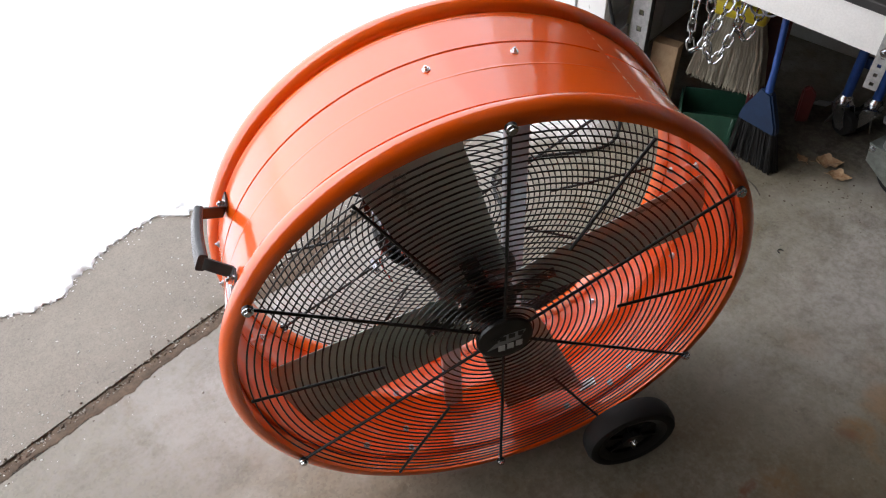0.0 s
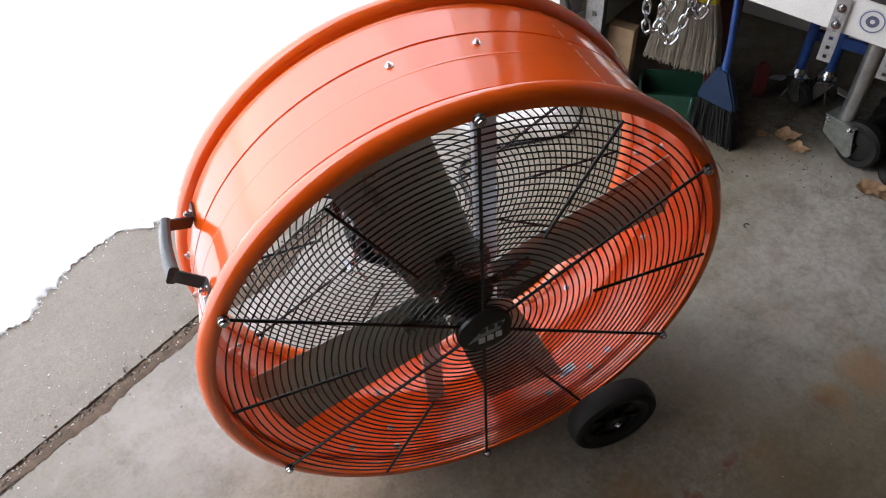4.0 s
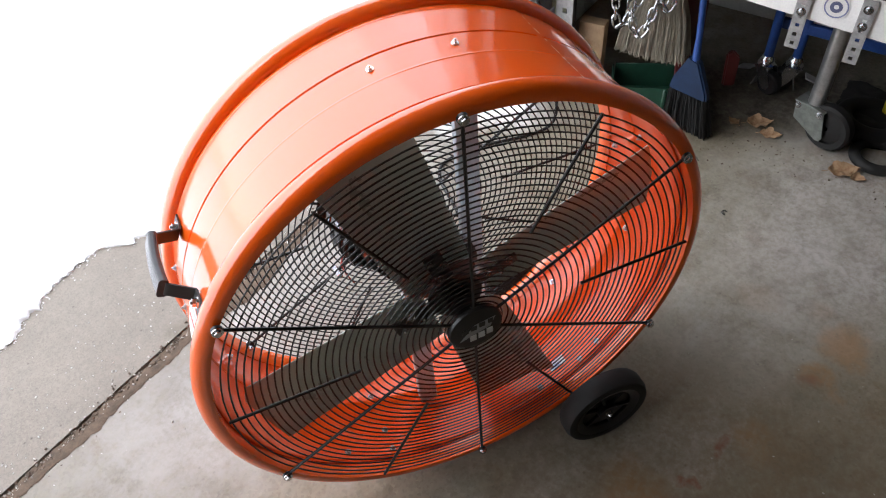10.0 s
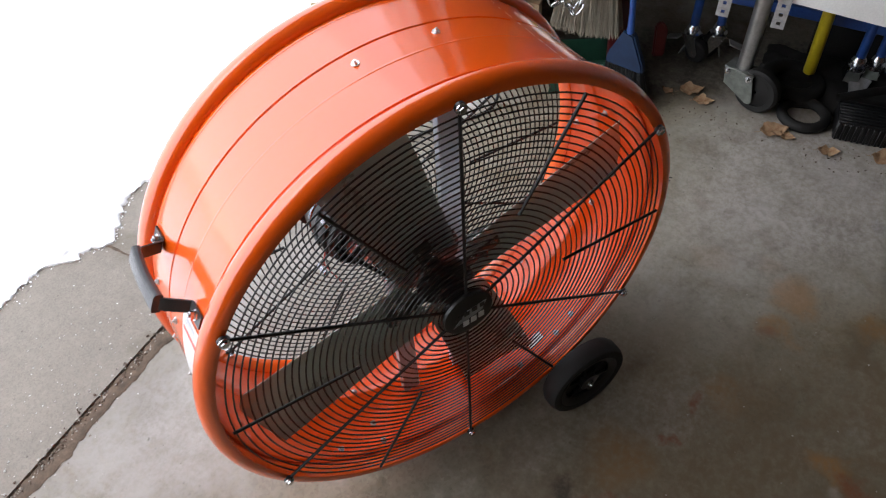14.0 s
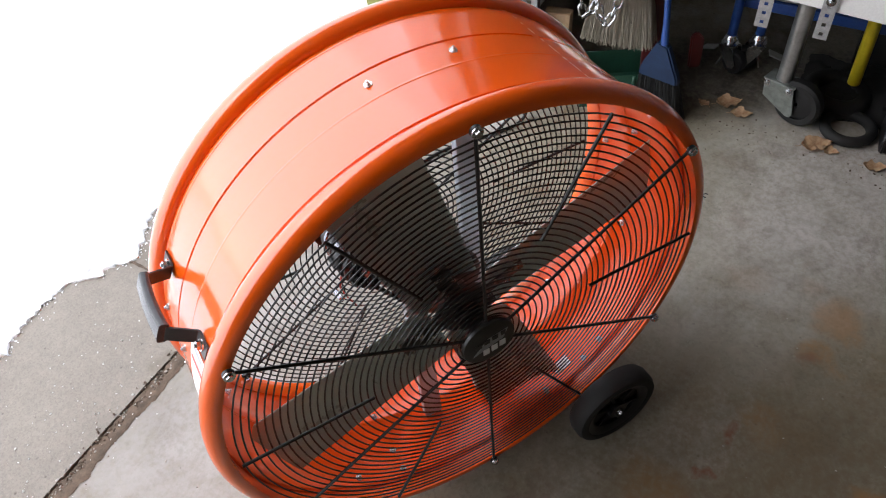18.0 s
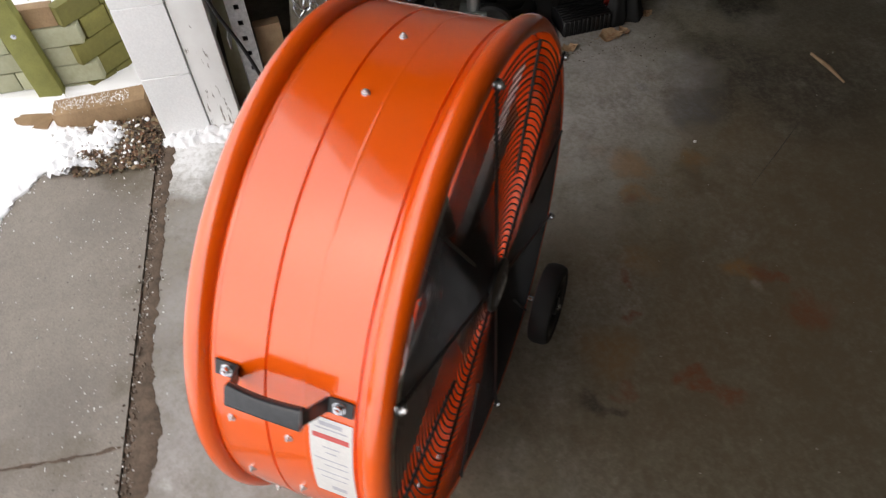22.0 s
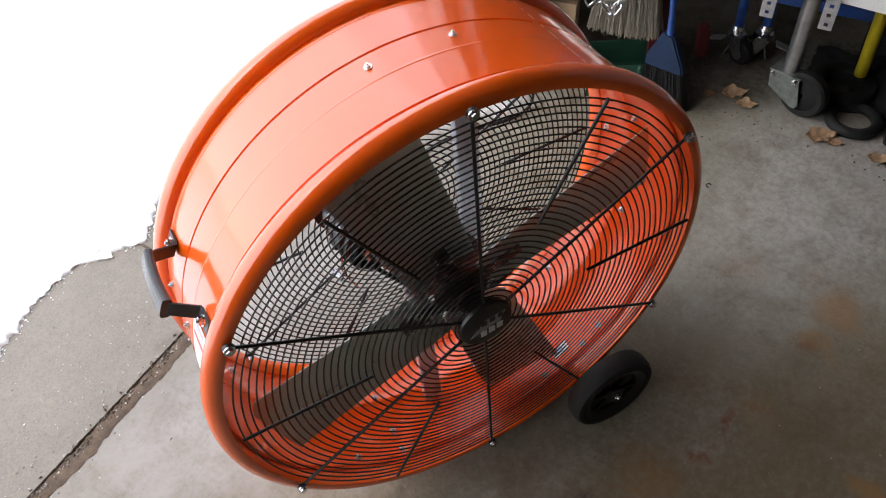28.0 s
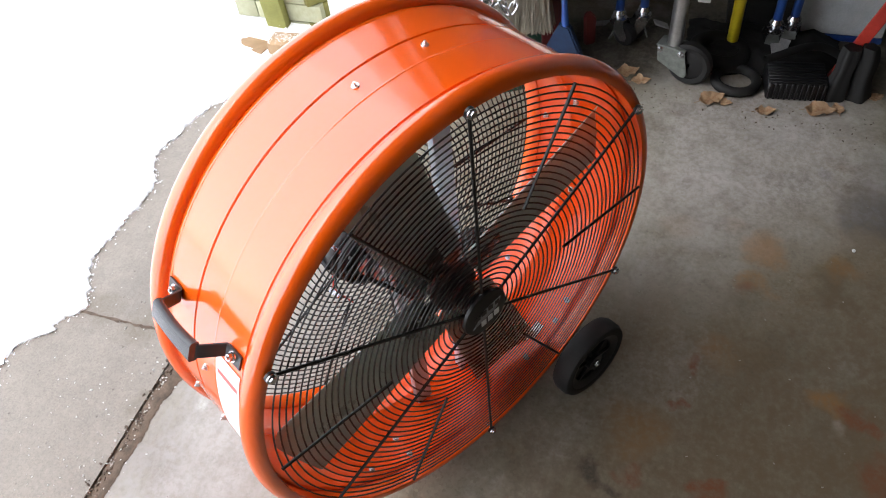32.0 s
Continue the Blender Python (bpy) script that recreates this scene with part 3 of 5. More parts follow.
def driveway_crack():
    bm = bmesh.new()
    rows = []
    for i in range(40):
        y = 0.17 + i * 0.0115
        x = -1.09 + 0.012 * noise.noise((y * 14, 1, 0)) + 0.004 * noise.noise((y * 60, 1, 0))
        w = max(0.0012, 0.0036 + 0.0040 * noise.noise((y * 22, 7, 0)) + 0.003 * noise.noise((y * 70, 7, 0)))
        rows.append([bm.verts.new((x - w, y, -0.0028)), bm.verts.new((x + w, y, -0.0028))])
    for a, b in zip(rows, rows[1:]):
        bm.faces.new((a[0], a[1], b[1], b[0]))
    ob = finish("driveway_crack", bm, SOIL, None, "", 0)
    ob.matrix_world = gm()
    tagged(ob, "thin dark crack across the driveway slab", "crack", "", "structure")


driveway_crack()

# ---- the drum fan ----
HC = 0.513
fan = thing("drum_fan", Matrix.Translation((0, 0.17, 0)), "orange steel drum fan with black wire grilles on two wheels", "fan")


def fpart(name, bm, mat, label=""):
    ob = part(name, bm, mat, fan, label)
    ob.location = (0, -0.17, HC)
    return ob


def roll(yc, start, turn, fat=0.0200):
    return [(0.4570 + fat * math.cos(radians(start + turn * k / 20)), yc + 0.0195 * math.sin(radians(start + turn * k / 20))) for k in range(21)]


def bead(y, h=0.0022, w=0.0026):
    return [(0.458, y - w - 0.0012), (0.458, y - w), (0.458 - h, y - w * 0.35), (0.458 - h, y + w * 0.35), (0.458, y + w), (0.458, y + w + 0.0012)]


def drum():
    prof = [(0.4505, 0.020), (0.4510, 0.016)]
    prof += roll(0.0280, -110, 212)
    prof += [(0.4572, 0.0482), (0.4580, 0.0500)]
    for y in (0.0590, 0.1390, 0.2005):
        prof += bead(y, -0.0005 if y == 0.139 else 0.0036, 0.0020 if y == 0.139 else 0.0026)
    prof += bead(0.2830, 0.0005, 0.0018) + [(0.4580, 0.2900), (0.4572, 0.2918)]
    prof += [(r, 0.34 - y) for r, y in roll(0.0280, -110, 212, 0.0182)[::-1]]
    prof += [(0.4510, 0.324), (0.4505, 0.320), (0.4545, 0.300), (0.4555, 0.285), (0.4555, 0.206), (0.4535, 0.203), (0.4555, 0.200)]
    prof += [(0.4555, 0.060), (0.4535, 0.056), (0.4555, 0.052), (0.4545, 0.040)]
    bm = bmesh.new()
    lathe(bm, prof, 160)
    shell = fpart("drum", bm, ORANGE, "glossy orange painted steel drum with rolled rims")
    shell.data.materials.append(ORANGE_INSIDE)
    for f in shell.data.polygons:
        if f.normal.x * f.center.x + f.normal.z * f.center.z < 0 and 0.03 < f.center.y < 0.31:
            f.material_index = 1
    bm = bmesh.new()
    patch(bm, 0.4592, 60.4, 62.0, 0.050, 0.290, 1, 6)
    seam = fpart("seam", bm, ORANGE)
    rng = random.Random(3)
    bm = bmesh.new()
    y = 0.070
    while y < 0.285:
        d = rng.uniform(0.004, 0.03)
        patch(bm, 0.4596, 60.3, 60.3 + rng.uniform(0.15, 0.5), y, min(0.288, y + d), 1, 2)
        y += d + rng.uniform(0.002, 0.02)
    scuff = part("scuff", bm, CHIPPED, seam, "chipped pale edge of the seam")


def patch(bm, r, a0, a1, y0, y1, na, ny):
    """A piece of a cylinder's skin."""
    g = [[bm.verts.new(polar(r, a0 + (a1 - a0) * i / na, y0 + (y1 - y0) * j / ny)) for j in range(ny + 1)] for i in range(na + 1)]
    for i in range(na):
        for j in range(ny):
            bm.faces.new((g[i][j], g[i][j + 1], g[i + 1][j + 1], g[i + 1][j]))


drum()


def wire_ring(r, y, w=0.0015):
    bm = bmesh.new()
    lathe(bm, [(r + w * math.cos(k * math.tau / 6), y + w * math.sin(k * math.tau / 6)) for k in range(6)], 96)
    return bm


def grille(name, y_ring, y_spoke, label):
    bm = bmesh.new()
    lathe(bm, [(r, y) for r, y in ((0.046, y_ring - 0.002), (0.046, y_ring + 0.002), (0.0465, y_ring + 0.002), (0.050, y_ring + 0.002), (0.050, y_ring - 0.002))], 48)
    g = fpart(name, bm, BLACK_WIRE, label)
    for i in range(33):
        part("ring", wire_ring(0.0555 + 0.0119 * i, y_ring), BLACK_WIRE, g)
    for k in range(12):
        deg = 30.0 * k + 30.0
        bm = bmesh.new()
        tube(bm, [polar(0.046 if k % 2 == 0 else 0.213, deg, y_spoke), polar(0.452 if k % 2 == 0 else 0.440, deg, y_spoke)], 0.0030, 8)
        part("spoke", bm, BLACK_WIRE, g)
    return g


front = grille("front_grille", 0.0085, 0.0045, "black wire front grille of concentric rings")
back = grille("back_grille", 0.3195, 0.3235, "black wire back grille of concentric rings")


def hexbolt(bm, place, axis, r=0.0075, h=0.005, washer=0.011, stub=True):
    axis = Vector(axis).normalized()
    turn = axis.to_track_quat("Z", "Y").to_matrix().to_4x4()
    m = Matrix.Translation(place) @ turn
    if washer:
        bmesh.ops.create_cone(bm, cap_ends=True, segments=18, radius1=washer, radius2=washer * 0.96, depth=0.002, matrix=m @ Matrix.Translation((0, 0, 0.001)))
    bmesh.ops.create_cone(bm, cap_ends=True, segments=6, radius1=r, radius2=r * 0.93, depth=h, matrix=m @ Matrix.Translation((0, 0, 0.002 + h / 2)))
    if stub:
        bmesh.ops.create_cone(bm, cap_ends=True, segments=12, radius1=r * 0.55, radius2=r * 0.4, depth=0.004, matrix=m @ Matrix.Translation((0, 0, 0.002 + h + 0.001)))


for k in range(6):
    for y, axis in ((-0.0005, (0, -1, 0)), (0.3300, (0, 1, 0))):
        bm = bmesh.new()
        hexbolt(bm, polar(0.455 if y < 0.1 else 0.447, 30 + 60 * k, y if y < 0.1 else 0.3255), axis, 0.0060, 0.0040, 0.0090, False)
        fpart("rim_bolt", bm, ZINC, "zinc-plated hex bolt")
        bm = bmesh.new()
        lathe(bm, [(0.0055, 0.0), (0.0090, 0.0), (0.0090, 0.005), (0.0055, 0.005)], 20)
        eye = fpart("spoke_eye", bm, BLACK_WIRE)
        eye.location = polar(0.455 if y < 0.1 else 0.447, 30 + 60 * k, 0.0005 if y < 0.1 else 0.3205) + Vector((0, -0.17, HC))
        bm = bmesh.new()
        tube(bm, [polar(0.455 if y < 0.1 else 0.447, 30 + 60 * k, 0.006 if y < 0.1 else 0.3235), polar(0.455 if y < 0.1 else 0.447, 30 + 60 * k, 0.022 if y < 0.1 else 0.310)], 0.0045, 8)
        fpart("bolt_shank", bm, ZINC)


def badge():
    bm = bmesh.new()
    lathe(bm, [(0.0, 0.006), (0.050, 0.006), (0.052, 0.002), (0.050, -0.003), (0.042, -0.005), (0.0, -0.0055)][1:-1], 64, closed=False)
    b = fpart("badge", bm, BADGE, "round black plastic badge with grey shapes")
    bm = bmesh.new()
    plate(bm, [(-0.034, -0.020), (-0.004, 0.014), (0.036, 0.020), (0.026, -0.003), (0.0, -0.010)], -0.0012, Matrix.Translation((0, -0.0046, 0)))
    part("emblem", bm, BADGE_GREY, b, "grey emblem shape")
    for x, z, w in ((-0.022, 0.004, 0.013), (-0.006, 0.007, 0.012), (0.010, 0.010, 0.012), (0.026, 0.012, 0.010), (-0.008, -0.020, 0.0125), (0.008, -0.018, 0.0125), (0.024, -0.015, 0.0125)):
        bm = bmesh.new()
        box(bm, (x, -0.0060, z), (w, 0.0012, 0.016 if z < 0 else 0.012), 0.0006)
        part("bar", bm, BADGE_INK if z < 0 else BADGE, b)


badge()


def blade_mesh():
    """One pitched, slightly cupped blade pointing along +x."""
    bm = bmesh.new()
    nr, nt, layers = 10, 16, []
    for lift in (0.0, 0.0022):
        grid = []
        for i in range(nr + 1):
            s = i / nr
            r = 0.058 + 0.372 * s
            row = []
            for j in range(nt + 1):
                t = -1 + 2 * j / nt
                half = 0.056 + 0.024 * s ** 0.8
                tip = -0.012 * max(0.0, s - 0.85) / 0.15 * (t * t)
                tip -= 0.030 * max(0.0, s - 0.80) / 0.20 * max(0.0, -t - 0.4)
                row.append(bm.verts.new((math.sqrt(max(0.0, (r + tip) ** 2 - (half * t * 0.55 * s) ** 2)), 0.081 - 0.011 * t + 0.023 * (1 - t * t) + lift, half * t + 0.010 * max(0.0, t))))
            grid.append(row)
        layers.append(grid)
    lo, hi = layers
    for i in range(nr):
        for j in range(nt):
            bm.faces.new((lo[i][j], lo[i + 1][j], lo[i + 1][j + 1], lo[i][j + 1]))
            bm.faces.new((hi[i][j], hi[i][j + 1], hi[i + 1][j + 1], hi[i + 1][j]))
    for i in range(nr):
        for j in (0, nt):
            bm.faces.new((lo[i][j], hi[i][j], hi[i + 1][j], lo[i + 1][j]))
    for j in range(nt):
        for i in (0, nr):
            bm.faces.new((lo[i][j], lo[i][j + 1], hi[i][j + 1], hi[i][j]))
    bmesh.ops.recalc_face_normals(bm, faces=bm.faces)
    return bm


blade_bm = blade_mesh()
blade_one = fpart("fan_blade", blade_bm, BLADE, "dark grey pitched steel fan blade")
for k in range(4):
    b = blade_one if k == 0 else new("fan_blade", blade_one.data)
    if k:
        b.parent = fan
        tagged(b, "dark grey pitched steel fan blade")
    b.location, b.rotation_euler = (0, -0.17, HC), (0, radians(-(18 + 90 * k)), 0)


def hub():
    bm = bmesh.new()
    lathe(bm, [(0.020, 0.050), (0.026, 0.052), (0.026, 0.072), (0.048, 0.075), (0.052, 0.082), (0.052, 0.092), (0.030, 0.096), (0.030, 0.126), (0.020, 0.128)], 40, closed=False)
    h = fpart("hub", bm, HUB, "dark steel hub plate")
    for k in range(4):
        m = pose(0, 0, 0, 0, -(18 + 90 * k), 0)
        bm = bmesh.new()
        box(bm, (0.085, 0, 0), (0.090, 0.004, 0.034), 0.0015, m @ pose(0, 0.085, 0, 12, 0, 0))
        part("arm", bm, HUB, h)
        for x, z in ((0.070, 0.010), (0.092, -0.010), (0.115, 0.010)):
            bm = bmesh.new()
            hexbolt(bm, m @ Vector((x, 0.083 - 0.2 * z, z)), m.to_3x3() @ Vector((0, -0.98, -0.2)), 0.0055, 0.004, 0.008)
            part("rivet", bm, ZINC, h)


hub()


def motor():
    bm = bmesh.new()
    lathe(bm, [(0.020, 0.190), (0.092, 0.192), (0.106, 0.197), (0.116, 0.208), (0.118, 0.222), (0.118, 0.288), (0.108, 0.302), (0.080, 0.308), (0.022, 0.310)], 64, closed=False)
    m = fpart("motor", bm, BLACK_STEEL, "black steel fan motor with bright bands")
    bands = ((0.206, 0.230, 0.123, BLACK_STEEL, "black steel motor band"), (0.240, 0.250, 0.1205, BLACK_STEEL, "black steel motor band"), (0.262, 0.274, 0.122, MOTOR, "dark steel motor band"))
    for y0, y1, r, mat, label in bands:
        bm = bmesh.new()
        lathe(bm, [(0.117, y0), (r - 0.002, y0 + 0.001), (r, y0 + 0.004), (r, y1 - 0.004), (r - 0.002, y1 - 0.001), (0.117, y1)], 64)
        part("shell_band", bm, mat, m, label)
    for r0, r1, y0, mat, label in ((0.078, 0.112, 0.186, BLACK_STEEL, "black ring on the motor face"), (0.040, 0.070, 0.183, BLACK_STEEL, "black inner ring on the motor face")):
        bm = bmesh.new()
        lathe(bm, [(r0, y0 + 0.012), (r0, y0 + 0.003), (r0 + 0.006, y0 - 0.002), (r1 - 0.008, y0 - 0.002), (r1, y0 + 0.005), (r1, y0 + 0.016)], 48)
        part("face_ring", bm, mat, m, label)
    for k in range(10):
        bm = bmesh.new()
        box(bm, (0.094, 0.182, 0), (0.020, 0.008, 0.014), 0.003, pose(0, 0, 0, 0, 36 * k + 8, 0), 2)
        part("face_clip", bm, BLACK_STEEL, m)
    for k in range(14):
        bm = bmesh.new()
        box(bm, (0.124, 0.222 + 0.010 * (k % 3), 0), (0.016, 0.030, 0.020 - 0.006 * (k % 2)), 0.004, pose(0, 0, 0, 0, 25.7 * k, 0) @ pose(0, 0, 0, 0, 0, 12 * (k % 3 - 1)), 2)
        part("vent_lug", bm, (MOTOR, BLACK_STEEL, BLACK_STEEL)[k % 3], m)
    for x, z, size in ((-0.030, 0.000, 0.030), (0.030, -0.075, 0.040), (0.075, -0.140, 0.024)):
        bm = bmesh.new()
        lathe(bm, [(size, 0.215), (size, 0.176), (size * 0.92, 0.170), (size * 0.74, 0.165), (size * 0.42, 0.161), (0.0015, 0.160)], 24)
        cap = part("terminal_cap", bm, BRIGHT_ZINC, m, "chrome domed cap on the motor face")
        cap.location = (x, 0.0, z)
    bm = bmesh.new()
    lathe(bm, [(0.060, 0.3120), (0.134, 0.3120), (0.136, 0.3135), (0.134, 0.3150), (0.060, 0.3150)], 64)
    part("back_plate", bm, BLACK_STEEL, m, "round black back plate")
    for q in range(2):
        bm = bmesh.new()
        tube(bm, [(-0.085 - 0.02 * q, 0.236, -0.09), (-0.115 - 0.01 * q, 0.225, -0.10 - 0.02 * q), (-0.12, 0.205, -0.13), (-0.10, 0.185, -0.16)], 0.0028, 8)
        part("wire", bm, RED_PAINT if q else PLASTIC, m)
    for k in range(18):
        bm = bmesh.new()
        box(bm, (0, 0.304, 0.072), (0.006, 0.014, 0.038), 0.0015, pose(0, 0, 0, 0, 20 * k, 0))
        part("cooling_fin", bm, BLACK_STEEL, m)
    for k in range(4):
        bm = bmesh.new()
        tube(bm, [polar(0.100, 45 + 90 * k, 0.180), polar(0.100, 45 + 90 * k, 0.318)], 0.0035, 8)
        part("tie_bolt", bm, ZINC, m)
    bm = bmesh.new()
    tube(bm, [(0, 0.110, 0), (0, 0.195, 0)], 0.012, 14)
    fpart("shaft", bm, ZINC)
    m.location = (-0.106, -0.17, HC + 0.086)
    m.scale = (0.52, 1.0, 0.52)
    bm = bmesh.new()
    lathe(bm, [(0.012, 0.146), (0.070, 0.146), (0.074, 0.149), (0.066, 0.154), (0.074, 0.159), (0.070, 0.162), (0.012, 0.162)], 48)
    fpart("pulley", bm, BLACK_STEEL, "black grooved drive pulley")
    bm = bmesh.new()
    tube(bm, [polar(0.071, a, 0.154) for a in range(220, 410, 12)] + [polar(0.026, a, 0.154) + Vector((-0.106, 0, 0.086)) for a in range(50, 220, 20)], 0.0045, 6, closed=True)
    fpart("drive_belt", bm, RUBBER, "black rubber drive belt")


motor()
for x in (-0.057, 0.074):
    bm = bmesh.new()
    reach = math.sqrt(0.4550 ** 2 - x * x) - 0.001
    box(bm, (x, 0.168, 0), (0.040, 0.004, 2 * reach), 0.001)
    box(bm, (x - 0.0185, 0.176, 0), (0.003, 0.014, 2 * reach - 0.02), 0.001)
    box(bm, (x + 0.0185, 0.176, 0), (0.003, 0.014, 2 * reach - 0.02), 0.001)
    strut = fpart("motor_strut", bm, STRUT, "grey steel channel that carries the motor")

SCREWS = ((98.7, 0.171), (81.9, 0.172), (-81.9, 0.171), (-98.7, 0.171), (164.6, 0.261), (164.6, 0.166), (-177.7, 0.256), (-177.7, 0.165), (-160.0, 0.258),
          (-46.0, 0.069), (-53.0, 0.065), (-67.0, 0.067), (-46.4, 0.263), (-67.0, 0.263), (-113.5, 0.071), (-113.5, 0.119), (-113.5, 0.212), (-127.0, 0.074), (-127.0, 0.263),
          (-15.9, 0.179), (3.7, 0.275), (-15.9, 0.275), (16.0, 0.179))
for deg, y in SCREWS:
    bm = bmesh.new()
    hexbolt(bm, polar(0.4580, deg, y), polar(1, deg), 0.0046, 0.0026, 0.0064)
    hexbolt(bm, polar(0.4555, deg, y), -polar(1, deg), 0.0048, 0.0040, 0.0070)
    fpart("screw", bm, BRIGHT_ZINC, "small bright screw and nut")


def handle():
    deg = 153.0
    out, side = polar(1, deg), polar(1, deg + 90)

    def strip(points, width, thick):
        bm = bmesh.new()
        rows = []
        for i, (r, y) in enumerate(points):
            a = points[max(i - 1, 0)]
            b = points[min(i + 1, len(points) - 1)]
            n = Vector((b[1] - a[1], -(b[0] - a[0]))).normalized()
            rows.append([bm.verts.new(out * (r + n.x * h) + Vector((0, y + n.y * h, 0)) + side * w) for w, h in ((-width / 2, 0), (width / 2, 0), (width / 2, thick), (-width / 2, thick))])
        for a, b in zip(rows, rows[1:]):
            for k in range(4):
                bm.faces.new((a[k], a[(k + 1) % 4], b[(k + 1) % 4], b[k]))
        bm.faces.new(rows[0][::-1])
        bm.faces.new(rows[-1])
        bmesh.ops.recalc_face_normals(bm, faces=bm.faces)
        return bm

    def squared(v):
        return math.copysign(abs(v) ** 0.45, v)

    strap = [(0.4595, 0.064), (0.4595, 0.080), (0.4595, 0.098), (0.462, 0.103), (0.474, 0.107), (0.490, 0.112), (0.502, 0.116)]
    base = fpart("handle", strip(strap + [(0.5045, 0.119), (0.5060, 0.135), (0.5075, 0.172), (0.5060, 0.208), (0.5045, 0.224)] + [(r, 0.343 - y) for r, y in strap[::-1]], 0.024, 0.003), BLACK_STEEL, "black strap carrying handle")
    bm = bmesh.new()
    rows = []
    for i in range(13):
        y = 0.115 + 0.113 * i / 12
        r = 0.5050 + 0.0030 * math.sin(math.pi * i / 12)
        w = 0.0175 - 0.0025 * math.sin(math.pi * i / 12)
        rows.append([bm.verts.new(out * (r + 0.0078 * squared(math.sin(k * math.tau / 20)) + 0.002) + Vector((0, y, 0)) + side * (w * squared(math.cos(k * math.tau / 20)))) for k in range(20)])
    for a, b in zip(rows, rows[1:]):
        for k in range(20):
            bm.faces.new((a[k], a[(k + 1) % 20], b[(k + 1) % 20], b[k]))
    bm.faces.new(rows[0][::-1])
    bm.faces.new(rows[-1])
    bmesh.ops.recalc_face_normals(bm, faces=bm.faces)
    part("grip", bm, GRIP, base, "smooth black plastic grip")
    for y in (0.084, 0.259):
        bm = bmesh.new()
        hexbolt(bm, polar(0.4625, deg, y), out, 0.0070, 0.006, 0.0098)
        part("handle_bolt", bm, ZINC, base, "zinc hex bolt with washer")


handle()


def stickers():
    bm = bmesh.new()
    patch(bm, 0.4592, 156.5, 178.5, 0.064, 0.131, 16, 4)
    s = fpart("warning_label", bm, LABEL, "white paper warning label with a red band")

    def bar(a0, a1, y0, y1, mat, name="bar"):
        bm = bmesh.new()
        patch(bm, 0.4595, a0, a1, y0, y1, 4, 2)
        part(name, bm, mat, s)

    bar(160.2, 161.4, 0.069, 0.126, RED_INK, "red_band")
    for a, y0, y1 in ((157.4, 0.080, 0.116), (158.7, 0.072, 0.122), (163.2, 0.084, 0.110), (164.6, 0.088, 0.106), (166.6, 0.072, 0.124), (168.2, 0.072, 0.110), (170.4, 0.072, 0.124), (172.2, 0.076, 0.118)):
        bar(a, a + 0.35, y0, y1, GREY_INK)
    bar(157.3, 158.2, 0.080, 0.116, GREY_INK)
    bar(175.2, 176.6, 0.080, 0.104, GREY_INK)
    bm = bmesh.new()
    patch(bm, 0.4545, -61.8, -56.6, 0.080, 0.101, 4, 2)
    s2 = fpart("inner_label", bm, LABEL, "small white label inside the drum")
    for y in (0.0835, 0.0895, 0.0955):
        bm = bmesh.new()
        patch(bm, 0.4541, -61.2, -58.4, y, y + 0.0025, 3, 1)
        part("bar", bm, plain("pale_blue_ink", (0.30, 0.38, 0.55)), s2)


stickers()


def wheel(y0, y1, outward):
    """A moulded wheel with a solid tyre and five webs."""
    c = Vector((0.278, (y0 + y1) / 2, -0.412))
    w = (y1 - y0) / 2
    bm = bmesh.new()
    lathe(bm, [(0.078, -w * 0.9), (0.088, -w), (0.096, -w * 0.86), (0.101, -w * 0.45), (0.101, w * 0.45), (0.096, w * 0.86), (0.088, w), (0.078, w * 0.9)], 64)
    tyre_top = new("wheel")
    tyre_top.parent = fan
    tyre_top.location = (c.x, c.y - 0.17, c.z + HC)
    tagged(tyre_top, "black moulded wheel")
    t = part("tyre", bm, RUBBER, tyre_top)
    bm = bmesh.new()
    lathe(bm, [(0.060, -w * 0.55), (0.066, -w * 0.75), (0.0785, -w * 0.88), (0.0785, w * 0.88), (0.066, w * 0.75), (0.060, w * 0.55)], 64)
    part("rim", bm, PLASTIC, tyre_top)
    bm = bmesh.new()
    lathe(bm, [(0.0605, -w * 0.25), (0.0605, w * 0.25), (0.020, w * 0.3), (0.020, -w * 0.3)], 48)
    part("web", bm, PLASTIC, tyre_top)
    for k in range(6):
        bm = bmesh.new()
        box(bm, (0.040, 0, 0), (0.046, w * 1.1, 0.007), 0.001, pose(0, 0, 0, 0, 60 * k + 15, 0))
        part("rib", bm, PLASTIC, tyre_top)
    bm = bmesh.new()
    lathe(bm, [(0.010, -w * 0.95), (0.022, -w * 0.9), (0.022, w * 0.9), (0.010, w * 0.95)], 32)
    part("hub_boss", bm, PLASTIC, tyre_top)
    bm = bmesh.new()
    hexbolt(bm, (0, outward * w * 0.92, 0), (0, outward, 0), 0.0085, 0.004, 0.0)
    part("axle_cap", bm, ZINC, tyre_top, "bright axle end")


wheel(-0.062, -0.010, -1)
wheel(0.350, 0.402, 1)
bm = bmesh.new()
tube(bm, [(0.278, -0.058, -0.412), (0.278, 0.398, -0.412)], 0.0075, 14)
fpart("axle", bm, ZINC)
